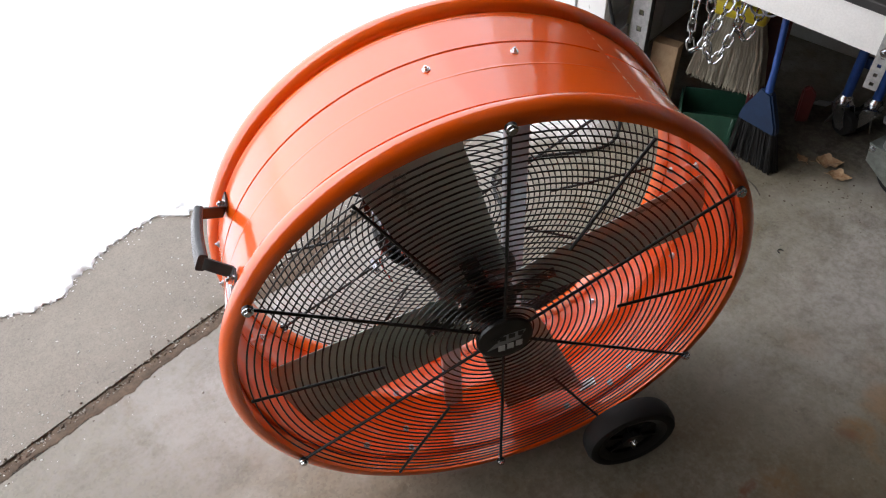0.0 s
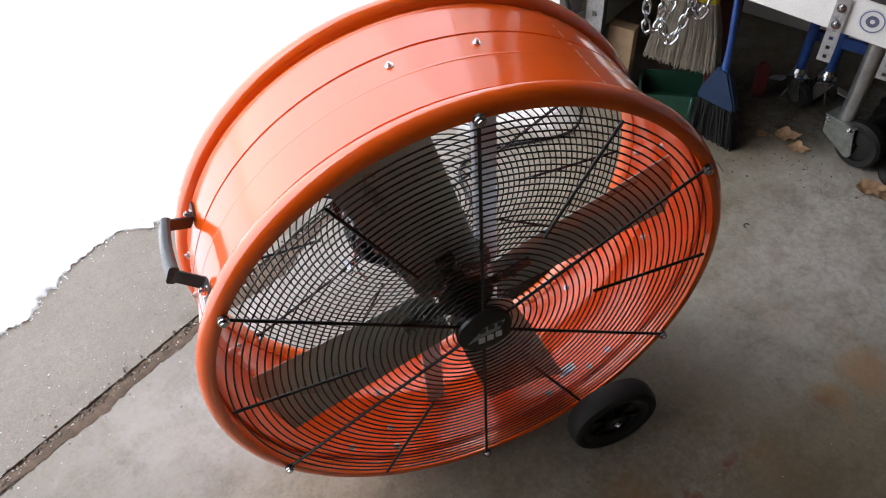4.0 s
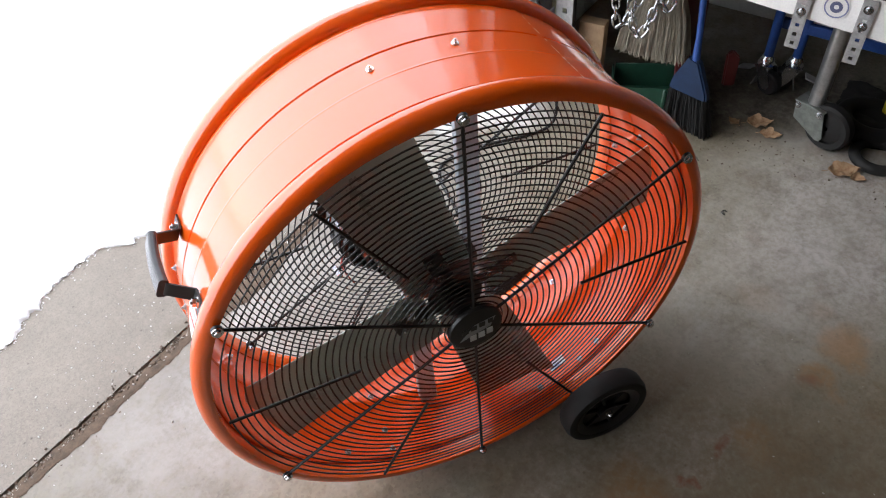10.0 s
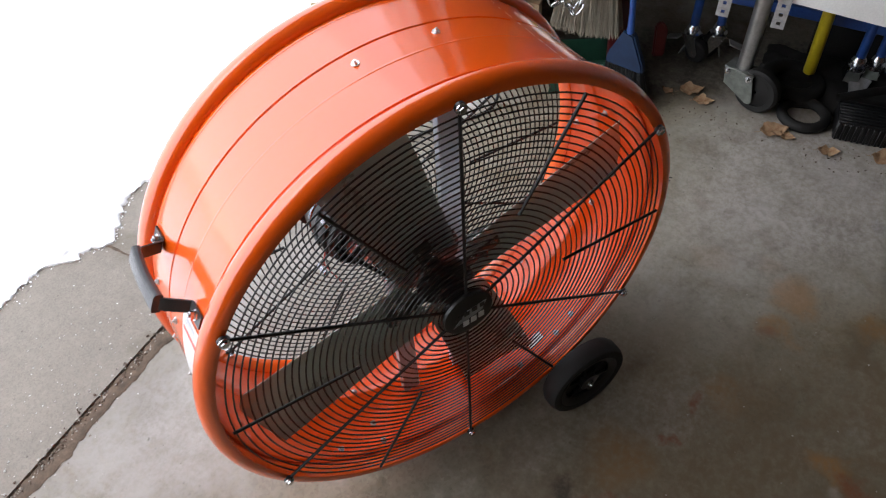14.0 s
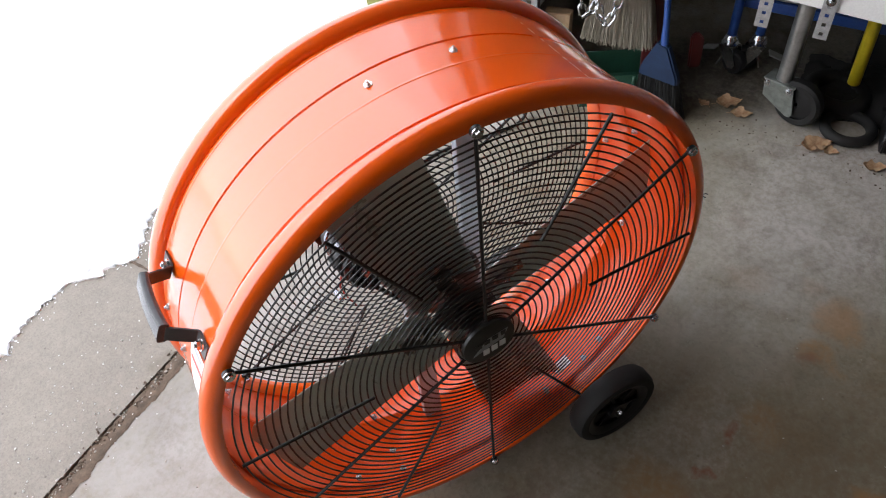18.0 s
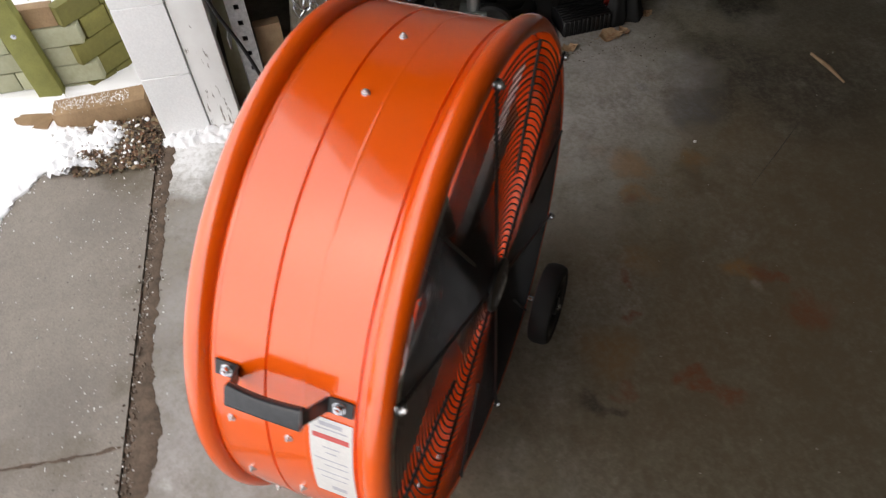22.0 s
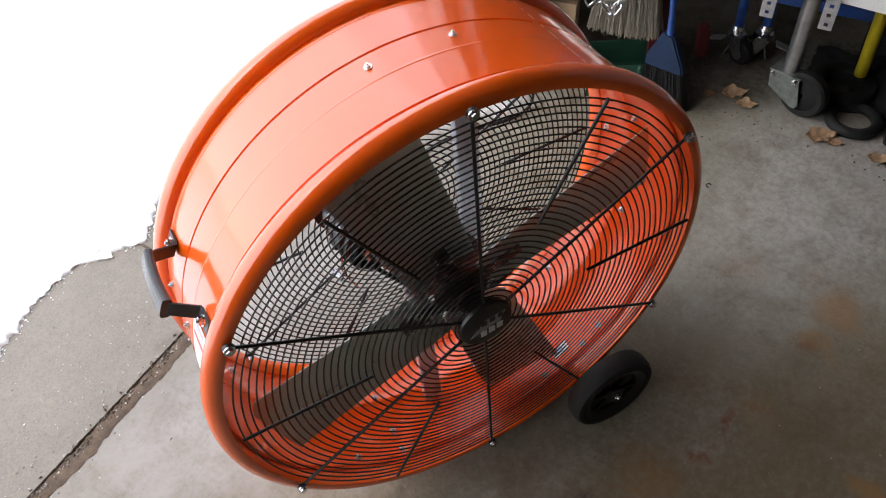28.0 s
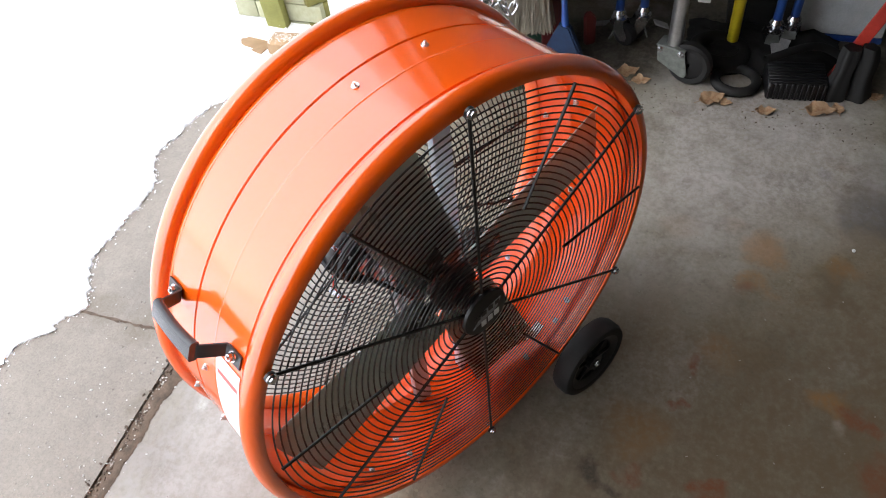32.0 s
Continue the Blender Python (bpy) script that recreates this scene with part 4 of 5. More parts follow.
for y in (0.092, 0.268):
    bm = bmesh.new()
    outline = arc(0, 0, 0.4585, -40, -72, 10) + [(0.205, -0.452), (0.262, -0.432)] + arc(0.278, -0.412, 0.020, -120, 30, 6)
    plate(bm, outline, 0.004, Matrix.Translation((0, y, 0)))
    fpart("wheel_bracket", bm, ORANGE, "orange steel axle bracket")
    bm = bmesh.new()
    outline = arc(0, 0, 0.4585, -111, -129, 10) + [(-0.268, -0.405), (-0.242, -0.455), (-0.238, -0.5125), (-0.208, -0.5125), (-0.204, -0.455), (-0.180, -0.440)]
    plate(bm, outline, 0.004, Matrix.Translation((0, y, 0)))
    fpart("foot_bracket", bm, ORANGE, "orange steel foot bracket")
bm = bmesh.new()
box(bm, (-0.223, 0.182, -0.508), (0.034, 0.180, 0.008), 0.002)
fpart("foot", bm, RUBBER, "black foot rail")


def flex_cord(name, points, radius, mat, label, category):
    data = bpy.data.curves.new(name, "CURVE")
    data.dimensions, data.bevel_depth, data.bevel_resolution = "3D", radius, 3
    s = data.splines.new("NURBS")
    s.points.add(len(points) - 1)
    for q, p in zip(s.points, points):
        q.co = (*p, 1)
    s.use_endpoint_u, s.order_u, s.resolution_u = True, 4, 8
    data.materials.append(mat)
    raw = bpy.data.objects.new(name, data)
    scene.collection.objects.link(raw)
    dg = bpy.context.evaluated_depsgraph_get()
    mesh = bpy.data.meshes.new_from_object(raw.evaluated_get(dg))
    bpy.data.objects.remove(raw)
    for f in mesh.polygons:
        f.use_smooth = True
    return tagged(new(name, mesh), label, category)

# ---- the door pier ----
def pier():
    """White block end of the door wall with its wooden jamb."""
    core = slab("wall_pier", 0.006, 0.90, -0.010, 0.130, 0.0, 2.6, MORTAR, "painted mortar core of the door wall", "wall")
    rng = random.Random(8)
    z, course = 0.0, 0
    tops = [0.238, 0.478, 0.718, 0.958, 1.198, 1.438, 1.678, 1.918, 2.158, 2.398, 2.6]
    for top in tops:
        x = 0.0
        first = 0.40 if course % 2 else 0.20
        while x < 0.90:
            w = min(first if x == 0 else 0.40, 0.90 - x)
            bm = bmesh.new()
            box(bm, (x + w / 2, 0.060, (z + top) / 2), (w - 0.004, 0.150, top - z - 0.004), 0.002, None, 1)
            part("block", bm, WHITE_BLOCK, core)
            x += w
        z, course = top, course + 1
    bm = bmesh.new()
    box(bm, (0.030, -0.0675, 1.10), (0.040, 0.101, 2.20), 0.003, None, 2)
    jamb = finish("door_jamb", bm, PEELING)
    jamb.matrix_world = gm()
    tagged(jamb, "white wooden door jamb with flaking paint", "door jamb", "", "structure")


pier()


def door_track():
    t = thing("door_track", gm(0.10, 0.19, 0.0), "galvanized vertical door track angle with punched holes", "door track")
    bm = bmesh.new()
    outline_faces(bm, 0.056, 2.1)
    part("flange", bm, GALV, t)
    bm = bmesh.new()
    box(bm, (0.014, 0.029, 1.05), (0.030, 0.003, 2.10), 0.0008)
    part("return_flange", bm, GALV, t)
    bm = bmesh.new()
    tube(bm, [(0.045, 0.0, 0.02), (0.045, 0.0, 2.1)], 0.016, 12)
    part("roller_channel", bm, BLACK_STEEL, t, "dark roller channel behind the angle")
    bm = bmesh.new()
    box(bm, (-0.03, 0.040, 0.30), (0.070, 0.004, 0.045), 0.001)
    part("wall_bracket", bm, GALV, t, "small pale wall bracket")


def outline_faces(bm, w, h):
    """A strip in the y-z plane with a row of slots through it."""
    z, rows = 0.0, []
    levels = [0.0]
    while z < h - 0.08:
        z += 0.038
        levels += [z, z + 0.017]
        z += 0.017
    levels.append(h)
    ys = (-w / 2, -0.008, 0.008, w / 2)
    for x in (0.0, 0.003):
        rows.append([[bm.verts.new((x, y, q)) for y in ys] for q in levels])
    for i in range(len(levels) - 1):
        for j in range(3):
            if j == 1 and i % 2 == 1:
                continue
            for g in rows:
                bm.faces.new((g[i][j], g[i][j + 1], g[i + 1][j + 1], g[i + 1][j]))
    a, b = rows
    for i in range(len(levels) - 1):
        for j in (0, 3):
            bm.faces.new((a[i][j], b[i][j], b[i + 1][j], a[i + 1][j]))
        if i % 2 == 1:
            for j in (1, 2):
                bm.faces.new((a[i][j], b[i][j], b[i + 1][j], a[i + 1][j]))
            for q in (i, i + 1):
                bm.faces.new((a[q][1], b[q][1], b[q][2], a[q][2]))
    bmesh.ops.recalc_face_normals(bm, faces=bm.faces)


door_track()
flex_cord("power_cord", [gp(-0.012, 0.115, 2.05), gp(-0.012, 0.125, 1.4), gp(-0.015, 0.150, 0.75), gp(-0.020, 0.150, 0.62), gp(-0.024, 0.128, 0.53), gp(-0.022, 0.155, 0.42), gp(-0.02, 0.190, 0.34), gp(-0.02, 0.228, 0.19), gp(-0.025, 0.250, 0.06), gp(-0.06, 0.260, 0.008),
                         gp(-0.13, 0.225, 0.005), gp(-0.20, 0.166, 0.005), gp(-0.28, 0.095, 0.005), gp(-0.365, 0.055, 0.005), gp(-0.425, 0.050, 0.005), gp(-0.475, 0.095, 0.005), gp(-0.51, 0.15, 0.005), gp(-0.59, 0.27, 0.005), gp(-0.70, 0.37, 0.010), gp(-0.80, 0.43, 0.06), gp(-0.86, 0.455, 0.20)],
          0.0055, PLASTIC, "black power cord hanging by the jamb, looped on the floor", "cord")

bm = bmesh.new()
box(bm, (0, 0, 0.13), (0.045, 0.085, 0.26), 0.004, None, 2)
ob = finish("board_offcut", bm, RAW_WOOD)
ob.matrix_world = gm(0.175, 0.255, 0.0, 8, 0, 3)
tagged(ob, "rough brown board offcut standing in the corner", "board")


bm = bmesh.new()
box(bm, (0, 0, 0.20), (0.030, 0.060, 0.40), 0.004, None, 2)
ob = finish("weathered_board", bm, TREATED_PALE)
ob.matrix_world = gm(0.165, 0.125, 0.0, 5, 3, 2)
tagged(ob, "pale weathered board standing behind the door track", "board")


# ---- brooms and chain in the corner ----
def straw_broom():
    rng = random.Random(21)
    t = thing("straw_broom", gm(0.235, 0.44, 0.160, -84), "pale straw broom standing on its bristles", "broom")
    bm = bmesh.new()
    for k in range(1700):
        x, y = rng.uniform(-1, 1), rng.uniform(-1, 1)
        top = Vector((x * 0.070, y * 0.018, 0.24))
        mid = Vector((x * 0.098, y * 0.028, 0.13 + rng.uniform(-0.02, 0.02)))
        low = Vector((x * 0.112 + rng.uniform(-0.008, 0.008), y * 0.036 + rng.uniform(-0.006, 0.006), rng.uniform(0.0, 0.018) + 0.012 * x * x))
        r, side = rng.uniform(0.0007, 0.0012), Vector((rng.uniform(-1, 1), rng.uniform(-1, 1), 0)).normalized()
        across = side.cross(Vector((0, 0, 1)))
        pr = [[bm.verts.new(q + d * r) for d in (side, across * 0.9 - side * 0.5, -across * 0.9 - side * 0.5)] for q in (top, mid, low)]
        for a, b in zip(pr, pr[1:]):
            for i in range(3):
                bm.faces.new((a[i], a[(i + 1) % 3], b[(i + 1) % 3], b[i]))
    ob = finish("bristles", bm, STRAW, t, "pale frayed straw bristles", 0)
    tagged(ob, kind="stuff")
    bm = bmesh.new()
    box(bm, (0, 0, 0.255), (0.155, 0.050, 0.05), 0.012, None, 3)
    part("binding", bm, YELLOW, t, "yellow plastic broom cap")
    bm = bmesh.new()
    tube(bm, [(0, 0, 0.27), (0.02, 0.05, 1.35)], 0.012, 12)
    part("broom_handle", bm, RAW_WOOD, t)


straw_broom()


def chain():
    rng = random.Random(4)
    t = thing("chain", gm(0.155, 0.40, 0.03, -64), "loops of galvanized steel chain hanging over the broom", "chain")

    def link_mesh():
        bm = bmesh.new()
        pts = [(0.011 * math.cos(a), 0, 0.009 + 0.011 * math.sin(a)) for a in (0, 0.6, 1.2, math.pi / 2, 1.94, 2.54, math.pi)]
        pts += [(-x, 0, -z) for x, y, z in pts]
        tube(bm, pts, 0.0032, 7, closed=True)
        return bm

    data = None
    loops = [((-0.06, -0.02, 0.52), (-0.045, -0.05, 0.30), (0.05, -0.02, 0.52)), ((-0.03, -0.03, 0.53), (0.01, -0.07, 0.285), (0.085, -0.03, 0.53)), ((0.03, -0.01, 0.54), (0.08, -0.05, 0.36), (0.13, 0.0, 0.54))]
    for p0, p1, p2 in loops:
        p0, p1, p2 = Vector(p0), Vector(p1), Vector(p2)
        ctl = p1 * 2 - (p0 + p2) / 2
        path = [(1 - s) ** 2 * p0 + 2 * s * (1 - s) * ctl + s * s * p2 for s in [i / 60 for i in range(61)]]
        gone, last = 0.0, path[0]
        k = 0
        for a, b in zip(path, path[1:]):
            gone += (b - a).length
            if gone > 0.026:
                gone = 0.0
                way = (b - a).normalized()
                if data is None:
                    ob = finish("link", link_mesh(), ZINC, t)
                    data = ob.data
                else:
                    ob = new("link", data)
                    ob.parent = t
                ob.matrix_local = Matrix.Translation(b) @ way.to_track_quat("Z", "Y").to_matrix().to_4x4() @ pose(0, 0, 0, 0, 0, 90 * (k % 2) + 40)
                k += 1
    bm = bmesh.new()
    tube(bm, [(-0.08, 0, 0.53), (0.15, 0.02, 0.55)], 0.006, 10)
    part("hanging_rod", bm, GALV, t)
    for s in range(2):
        bm = bmesh.new()
        tube(bm, [(0.105 + 0.03 * s + 0.030 * math.cos(a * math.tau / 20), -0.04, 0.47 + 0.045 * math.sin(a * math.tau / 20)) for a in range(20)], 0.0035, 7, closed=True)
        part("wire_loop", bm, GALV, t, "grey steel cable loop")


chain()


def dustpan():
    t = thing("green_dustpan", gm(0.235, 0.47, 0.0, -62), "green translucent plastic dustpan on the floor", "dustpan")
    bm = bmesh.new()
    outline = [(-0.15, 0.0), (0.15, 0.0), (0.13, 0.10), (-0.13, 0.10)]
    plate(bm, outline, 0.004, Matrix.Translation((0, -0.10, 0)) @ pose(0, 0, 0, -16, 0, 0))
    box(bm, (0, 0.07, 0.048), (0.26, 0.004, 0.096), 0.001)
    box(bm, (-0.138, -0.01, 0.045), (0.004, 0.16, 0.09), 0.001)
    box(bm, (0.138, -0.01, 0.045), (0.004, 0.16, 0.09), 0.001)
    box(bm, (0, -0.01, 0.004), (0.28, 0.17, 0.006), 0.001)
    part("pan", bm, GREEN_PLASTIC, t)
    bm = bmesh.new()
    box(bm, (0.02, -0.088, 0.060), (0.012, 0.010, 0.085), 0.003)
    part("rib", bm, GREEN_PLASTIC, t)


dustpan()


def angle_broom():
    rng = random.Random(31)
    t = thing("blue_broom", gm(0.150, 0.610, 0.0, -100) @ Matrix.Scale(0.78, 4), "blue plastic angle broom with black bristles", "broom")
    bm = bmesh.new()
    outline = [(-0.085, 0.165), (0.085, 0.165), (0.080, 0.20), (0.022, 0.325), (-0.022, 0.335), (-0.078, 0.215)]
    plate(bm, outline, 0.036, Matrix.Translation((0, -0.018, 0)))
    bmesh.ops.bevel(bm, geom=list(bm.edges), offset=0.007, segments=2, affect="EDGES")
    part("head", bm, BLUE_PLASTIC, t, "flared blue plastic head")
    bm = bmesh.new()
    for k in range(420):
        x, y = rng.uniform(-1, 1), rng.uniform(-1, 1)
        a = Vector((x * 0.080, y * 0.014, 0.17))
        b = Vector((x * 0.100 + 0.02 + rng.uniform(-0.01, 0.01), y * 0.026, rng.uniform(0.0, 0.012)))
        side = Vector((rng.uniform(-1, 1), rng.uniform(-1, 1), 0)).normalized() * 0.0022
        across = side.cross(Vector((0, 0, 1)))
        r0, r1 = [[bm.verts.new(q + d) for d in (side, across - side * 0.5, -across - side * 0.5)] for q in (a, b)]
        for i in range(3):
            bm.faces.new((r0[i], r0[(i + 1) % 3], r1[(i + 1) % 3], r1[i]))
    tagged(finish("bristles", bm, BRISTLE, t, "black plastic bristles", 0), kind="stuff")
    bm = bmesh.new()
    tube(bm, [(0, 0, 0.32), (-0.012, 0.015, 0.40), (-0.17, 0.10, 1.60)], [0.016, 0.0125, 0.0125], 14)
    part("broom_handle", bm, BLUE, t, "dark blue enamelled handle")


angle_broom()
bm = bmesh.new()
plate(bm, [(-0.02, 0.0), (0.02, 0.0), (0.024, 0.10), (0.0, 0.125), (-0.02, 0.11)], 0.02)
bmesh.ops.bevel(bm, geom=list(bm.edges), offset=0.005, segments=2, affect="EDGES")
ob = finish("red_shovel_blade", bm, DARK_RED)
ob.matrix_world = gm(0.40, 0.66, 0.02, -60, -10)
tagged(ob, "dull red plastic shovel blade leaning in shade", "shovel")
bm = bmesh.new()
plate(bm, [(-0.036, 0.0), (0.036, 0.0), (0.034, 0.60), (-0.034, 0.60)], 0.015)
bmesh.ops.bevel(bm, geom=list(bm.edges), offset=0.003, segments=1, affect="EDGES")
ob = finish("red_board", bm, DARK_RED)
ob.matrix_world = gm(0.30, 0.545, 0.0, -60, -8)
tagged(ob, "dark red plastic board leaning behind the brooms", "board")


# ---- white bench, its caster leg and the racks under it ----
SLOPE = Matrix.Translation((0, -0.90, 0.545)) @ pose(0, 0, 0, 3.2, 0, 0)


def bench():
    t = thing("workbench", gm(0.095, 0.0, 0.0), "low white bench with galvanized straps and a caster leg", "workbench")
    bm = bmesh.new()
    box(bm, (0.020, -0.65, 0.0), (0.038, 2.60, 0.105), 0.003, SLOPE, 2)
    part("apron", bm, WHITE_BOARD, t, "smooth white front board")
    bm = bmesh.new()
    box(bm, (0.36, -0.65, 0.0665), (0.74, 2.62, 0.025), 0.003, SLOPE)
    part("top", bm, TOP_DARK, t, "dark worktop")
    bm = bmesh.new()
    box(bm, (0.000, -0.65, 0.060), (0.010, 2.60, 0.008), 0.001, SLOPE)
    part("edge_strip", bm, GALV, t, "thin metal edge strip")
    for b in (0.865, 1.012):
        bm = bmesh.new()
        strap_mesh(bm)
        s = part("strap", bm, GALV, t, "perforated galvanized steel strap")
        s.location = (-0.004, -b, 0.41)
        for z in (0.105, 0.150):
            bm = bmesh.new()
            hexbolt(bm, (-0.002, 0, z), (-1, 0, 0), 0.008, 0.006, 0.012)
            part("strap_bolt", bm, ZINC, s)
    bm = bmesh.new()
    plate(bm, arc(0, 0, 0.033, 0, 360, 24)[:-1], 0.0008)
    d = part("sticker", bm, LABEL, t, "round printed sticker with a blue ring")
    d.matrix_local = Matrix.Translation((-0.0003, -0.94, 0.545)) @ pose(0, 0, 0, 0, 0, -90)
    bm = bmesh.new()
    lathe(bm, [(0.0255, -0.0008), (0.0255, -0.0003), (0.029, -0.0003), (0.029, -0.0008)], 28)
    part("ring_print", bm, plain("sticker_blue", (0.22, 0.24, 0.40)), d)
    bm = bmesh.new()
    lathe(bm, [(0.006, -0.0008), (0.006, -0.0003), (0.015, -0.0003), (0.015, -0.0008)], 20)
    part("ring_print", bm, plain("sticker_navy", (0.12, 0.13, 0.22)), d)
    bm = bmesh.new()
    tube(bm, [(0.199, -0.95, 0.128), (0.199, -0.95, 0.60)], 0.024, 24)
    part("leg_tube", bm, PIPE, t, "galvanized pipe leg")
    # caster
    c = new("caster")
    c.parent = t
    c.location = (0.199, -0.95, 0.0)
    c.rotation_euler = (0, 0, radians(-108))
    tagged(c, "grey steel plate caster with a black wheel")
    for x in (-0.030, 0.026):
        bm = bmesh.new()
        plate(bm, [(-0.046, 0.132), (0.046, 0.132), (0.066, 0.046), (0.060, 0.034), (0.046, 0.032), (-0.040, 0.072)], 0.004, pose(0, x, 0, 0, 0, 0))
        part("fork_plate", bm, GREY_PLATE, c)
    bm = bmesh.new()
    box(bm, (0, 0, 0.130), (0.100, 0.064, 0.006), 0.002)
    part("top_plate", bm, GREY_PLATE, c)
    for x in (-0.036, 0.036):
        bm = bmesh.new()
        hexbolt(bm, (x, -0.030, 0.118), (0, -1, 0), 0.008, 0.006, 0.011)
        part("plate_bolt", bm, ZINC, c)
    bm = bmesh.new()
    lathe(bm, [(0.050, -0.018), (0.066, -0.020), (0.074, -0.012), (0.075, 0.0), (0.074, 0.012), (0.066, 0.020), (0.050, 0.018)], 48)
    w = part("tyre", bm, RUBBER, c)
    w.location = (0.062, 0.0, 0.075)
    bm = bmesh.new()
    lathe(bm, [(0.006, -0.016), (0.020, -0.018), (0.051, -0.012), (0.051, 0.012), (0.020, 0.018), (0.006, 0.016)], 40)
    w = part("wheel_core", bm, PLASTIC, c)
    w.location = (0.062, 0.0, 0.075)


def strap_mesh(bm, w=0.034, h=0.175, step=0.026):
    """A flat strap in the y-z plane with square holes through it."""
    levels, z = [0.0], 0.010
    while z < h - 0.012:
        levels += [z, z + 0.010]
        z += step
    levels.append(h)
    ys = (-w / 2, -0.005, 0.005, w / 2)
    a, b = [[[bm.verts.new((x, y, q)) for y in ys] for q in levels] for x in (0.0, -0.003)]
    for i in range(len(levels) - 1):
        for j in range(3):
            if j == 1 and i % 2 == 1:
                continue
            for g in (a, b):
                bm.faces.new((g[i][j], g[i][j + 1], g[i + 1][j + 1], g[i + 1][j]))
        for j in (0, 3):
            bm.faces.new((a[i][j], b[i][j], b[i + 1][j], a[i + 1][j]))
        if i % 2 == 1:
            for j in (1, 2):
                bm.faces.new((a[i][j], b[i][j], b[i + 1][j], a[i + 1][j]))
            for q in (i, i + 1):
                bm.faces.new((a[q][1], b[q][1], b[q][2], a[q][2]))
    for q in (0, len(levels) - 1):
        for j in range(3):
            bm.faces.new((a[q][j], b[q][j], b[q][j + 1], a[q][j + 1]))
    bmesh.ops.recalc_face_normals(bm, faces=bm.faces)


bench()


def rack():
    t = thing("blue_rack", gm(0.50, 1.0, 0.0), "blue tubular steel rack on small swivel casters", "rack")
    legs = [(-0.03, 0.255), (0.005, 0.175), (0.0, -0.265), (0.03, -0.32)]
    for x, y in legs:
        bm = bmesh.new()
        tube(bm, [(x, y, 0.125), (x, y, 0.55)], 0.015, 12)
        part("leg", bm, BLUE, t)
    for z in (0.235, 0.50):
        bm = bmesh.new()
        box(bm, (0.0, -0.03, z), (0.016, 0.56, 0.035), 0.002)
        part("rail", bm, BLUE, t)
    for (x, y), turn in zip(legs, (-112, 108, 14, -16)):
        c = new("swivel_caster")
        c.parent = t
        c.location = (x, y, 0)
        c.scale = (1.42, 1.42, 1.42)
        c.rotation_euler = (0, 0, radians(turn))
        tagged(c, "small bright swivel caster with a brake lever")
        bm = bmesh.new()
        tube(bm, [(0, 0, 0.060), (0, 0, 0.070), (0, 0, 0.074), (0, 0, 0.082), (0, 0, 0.092)], [0.020, 0.020, 0.013, 0.017, 0.012], 18)
        part("swivel_head", bm, ZINC, c)
        for s in (-0.017, 0.014):
            bm = bmesh.new()
            plate(bm, [(-0.018, 0.066), (0.018, 0.066), (0.034, 0.030), (0.030, 0.018), (0.016, 0.016), (0.002, 0.034)], 0.003, pose(0, s, 0, 0, 0, 0))
            part("fork", bm, ZINC, c)
        bm = bmesh.new()
        lathe(bm, [(0.006, -0.011), (0.024, -0.012), (0.028, -0.008), (0.028, 0.008), (0.024, 0.012), (0.006, 0.011)], 32)
        w = part("caster_wheel", bm, RUBBER, c)
        w.location = (0.022, 0, 0.028)
        bm = bmesh.new()
        box(bm, (-0.030, 0, 0.052), (0.040, 0.024, 0.004), 0.001, pose(0, 0, 0, 0, -24, 0))
        part("brake_lever", bm, GALV, c)
        bm = bmesh.new()
        plate(bm, [(-0.013, 0.064), (0.013, 0.064), (0.014, 0.046), (0.021, 0.014), (-0.021, 0.014), (-0.014, 0.046)], 0.003, pose(-0.014, 0, 0, 0, 0, 90) @ pose(0, 0, 0, 16, 0, 0))
        part("brake_plate", bm, GREY_PLATE, c, "grey steel brake plate")


rack()


def pole(name, p0, p1, r, mat, label, category):
    bm = bmesh.new()
    tube(bm, [p0, p1], r, 18)
    return tagged(finish(name, bm, mat), label, category)


pole("yellow_pole", gp(0.468, 1.137, 0.056), gp(0.40, 1.12, 0.62), 0.019, YELLOW, "yellow sleeved pole leaning under the bench", "pole")
bm = bmesh.new()
box(bm, (0, 0, 0.30), (0.010, 0.040, 0.62), 0.002)
ob = finish("red_bar", bm, RED_PAINT)
ob.matrix_world = gm(0.372, 1.47, 0.02, 0, 14, -8)
bm = bmesh.new()
tube(bm, [(0.016, 0.050, 0.62), (0.016, 0.064, 0.54), (0.016, 0.062, 0.47), (0.014, 0.044, 0.41), (0.010, 0.022, 0.37)], 0.011, 12)
part("bent_stay", bm, RED_PAINT, ob)
tagged(ob, "flat red painted steel bar leaning on the bench", "bar")


def ring_tyre(name, place, big, small, label, tilt=(0, 0)):
    bm = bmesh.new()
    lathe(bm, [(big + small * math.cos(k * math.tau / 12), small * math.sin(k * math.tau / 12)) for k in range(12)], 48)
    ob = finish(name, bm, RUBBER)
    ob.matrix_world = Matrix.Translation(place) @ pose(0, 0, 0, 90 + tilt[0], tilt[1], 0)
    tagged(ob, label, "tyre")


ring_tyre("small_tyre", gp(0.290, 1.165, 0.017), 0.066, 0.0165, "small black rubber tyre lying on the floor")
ring_tyre("small_tyre", gp(0.43, 1.10, 0.030), 0.080, 0.026, "black rubber tyre lying in the clutter", (3, 4))


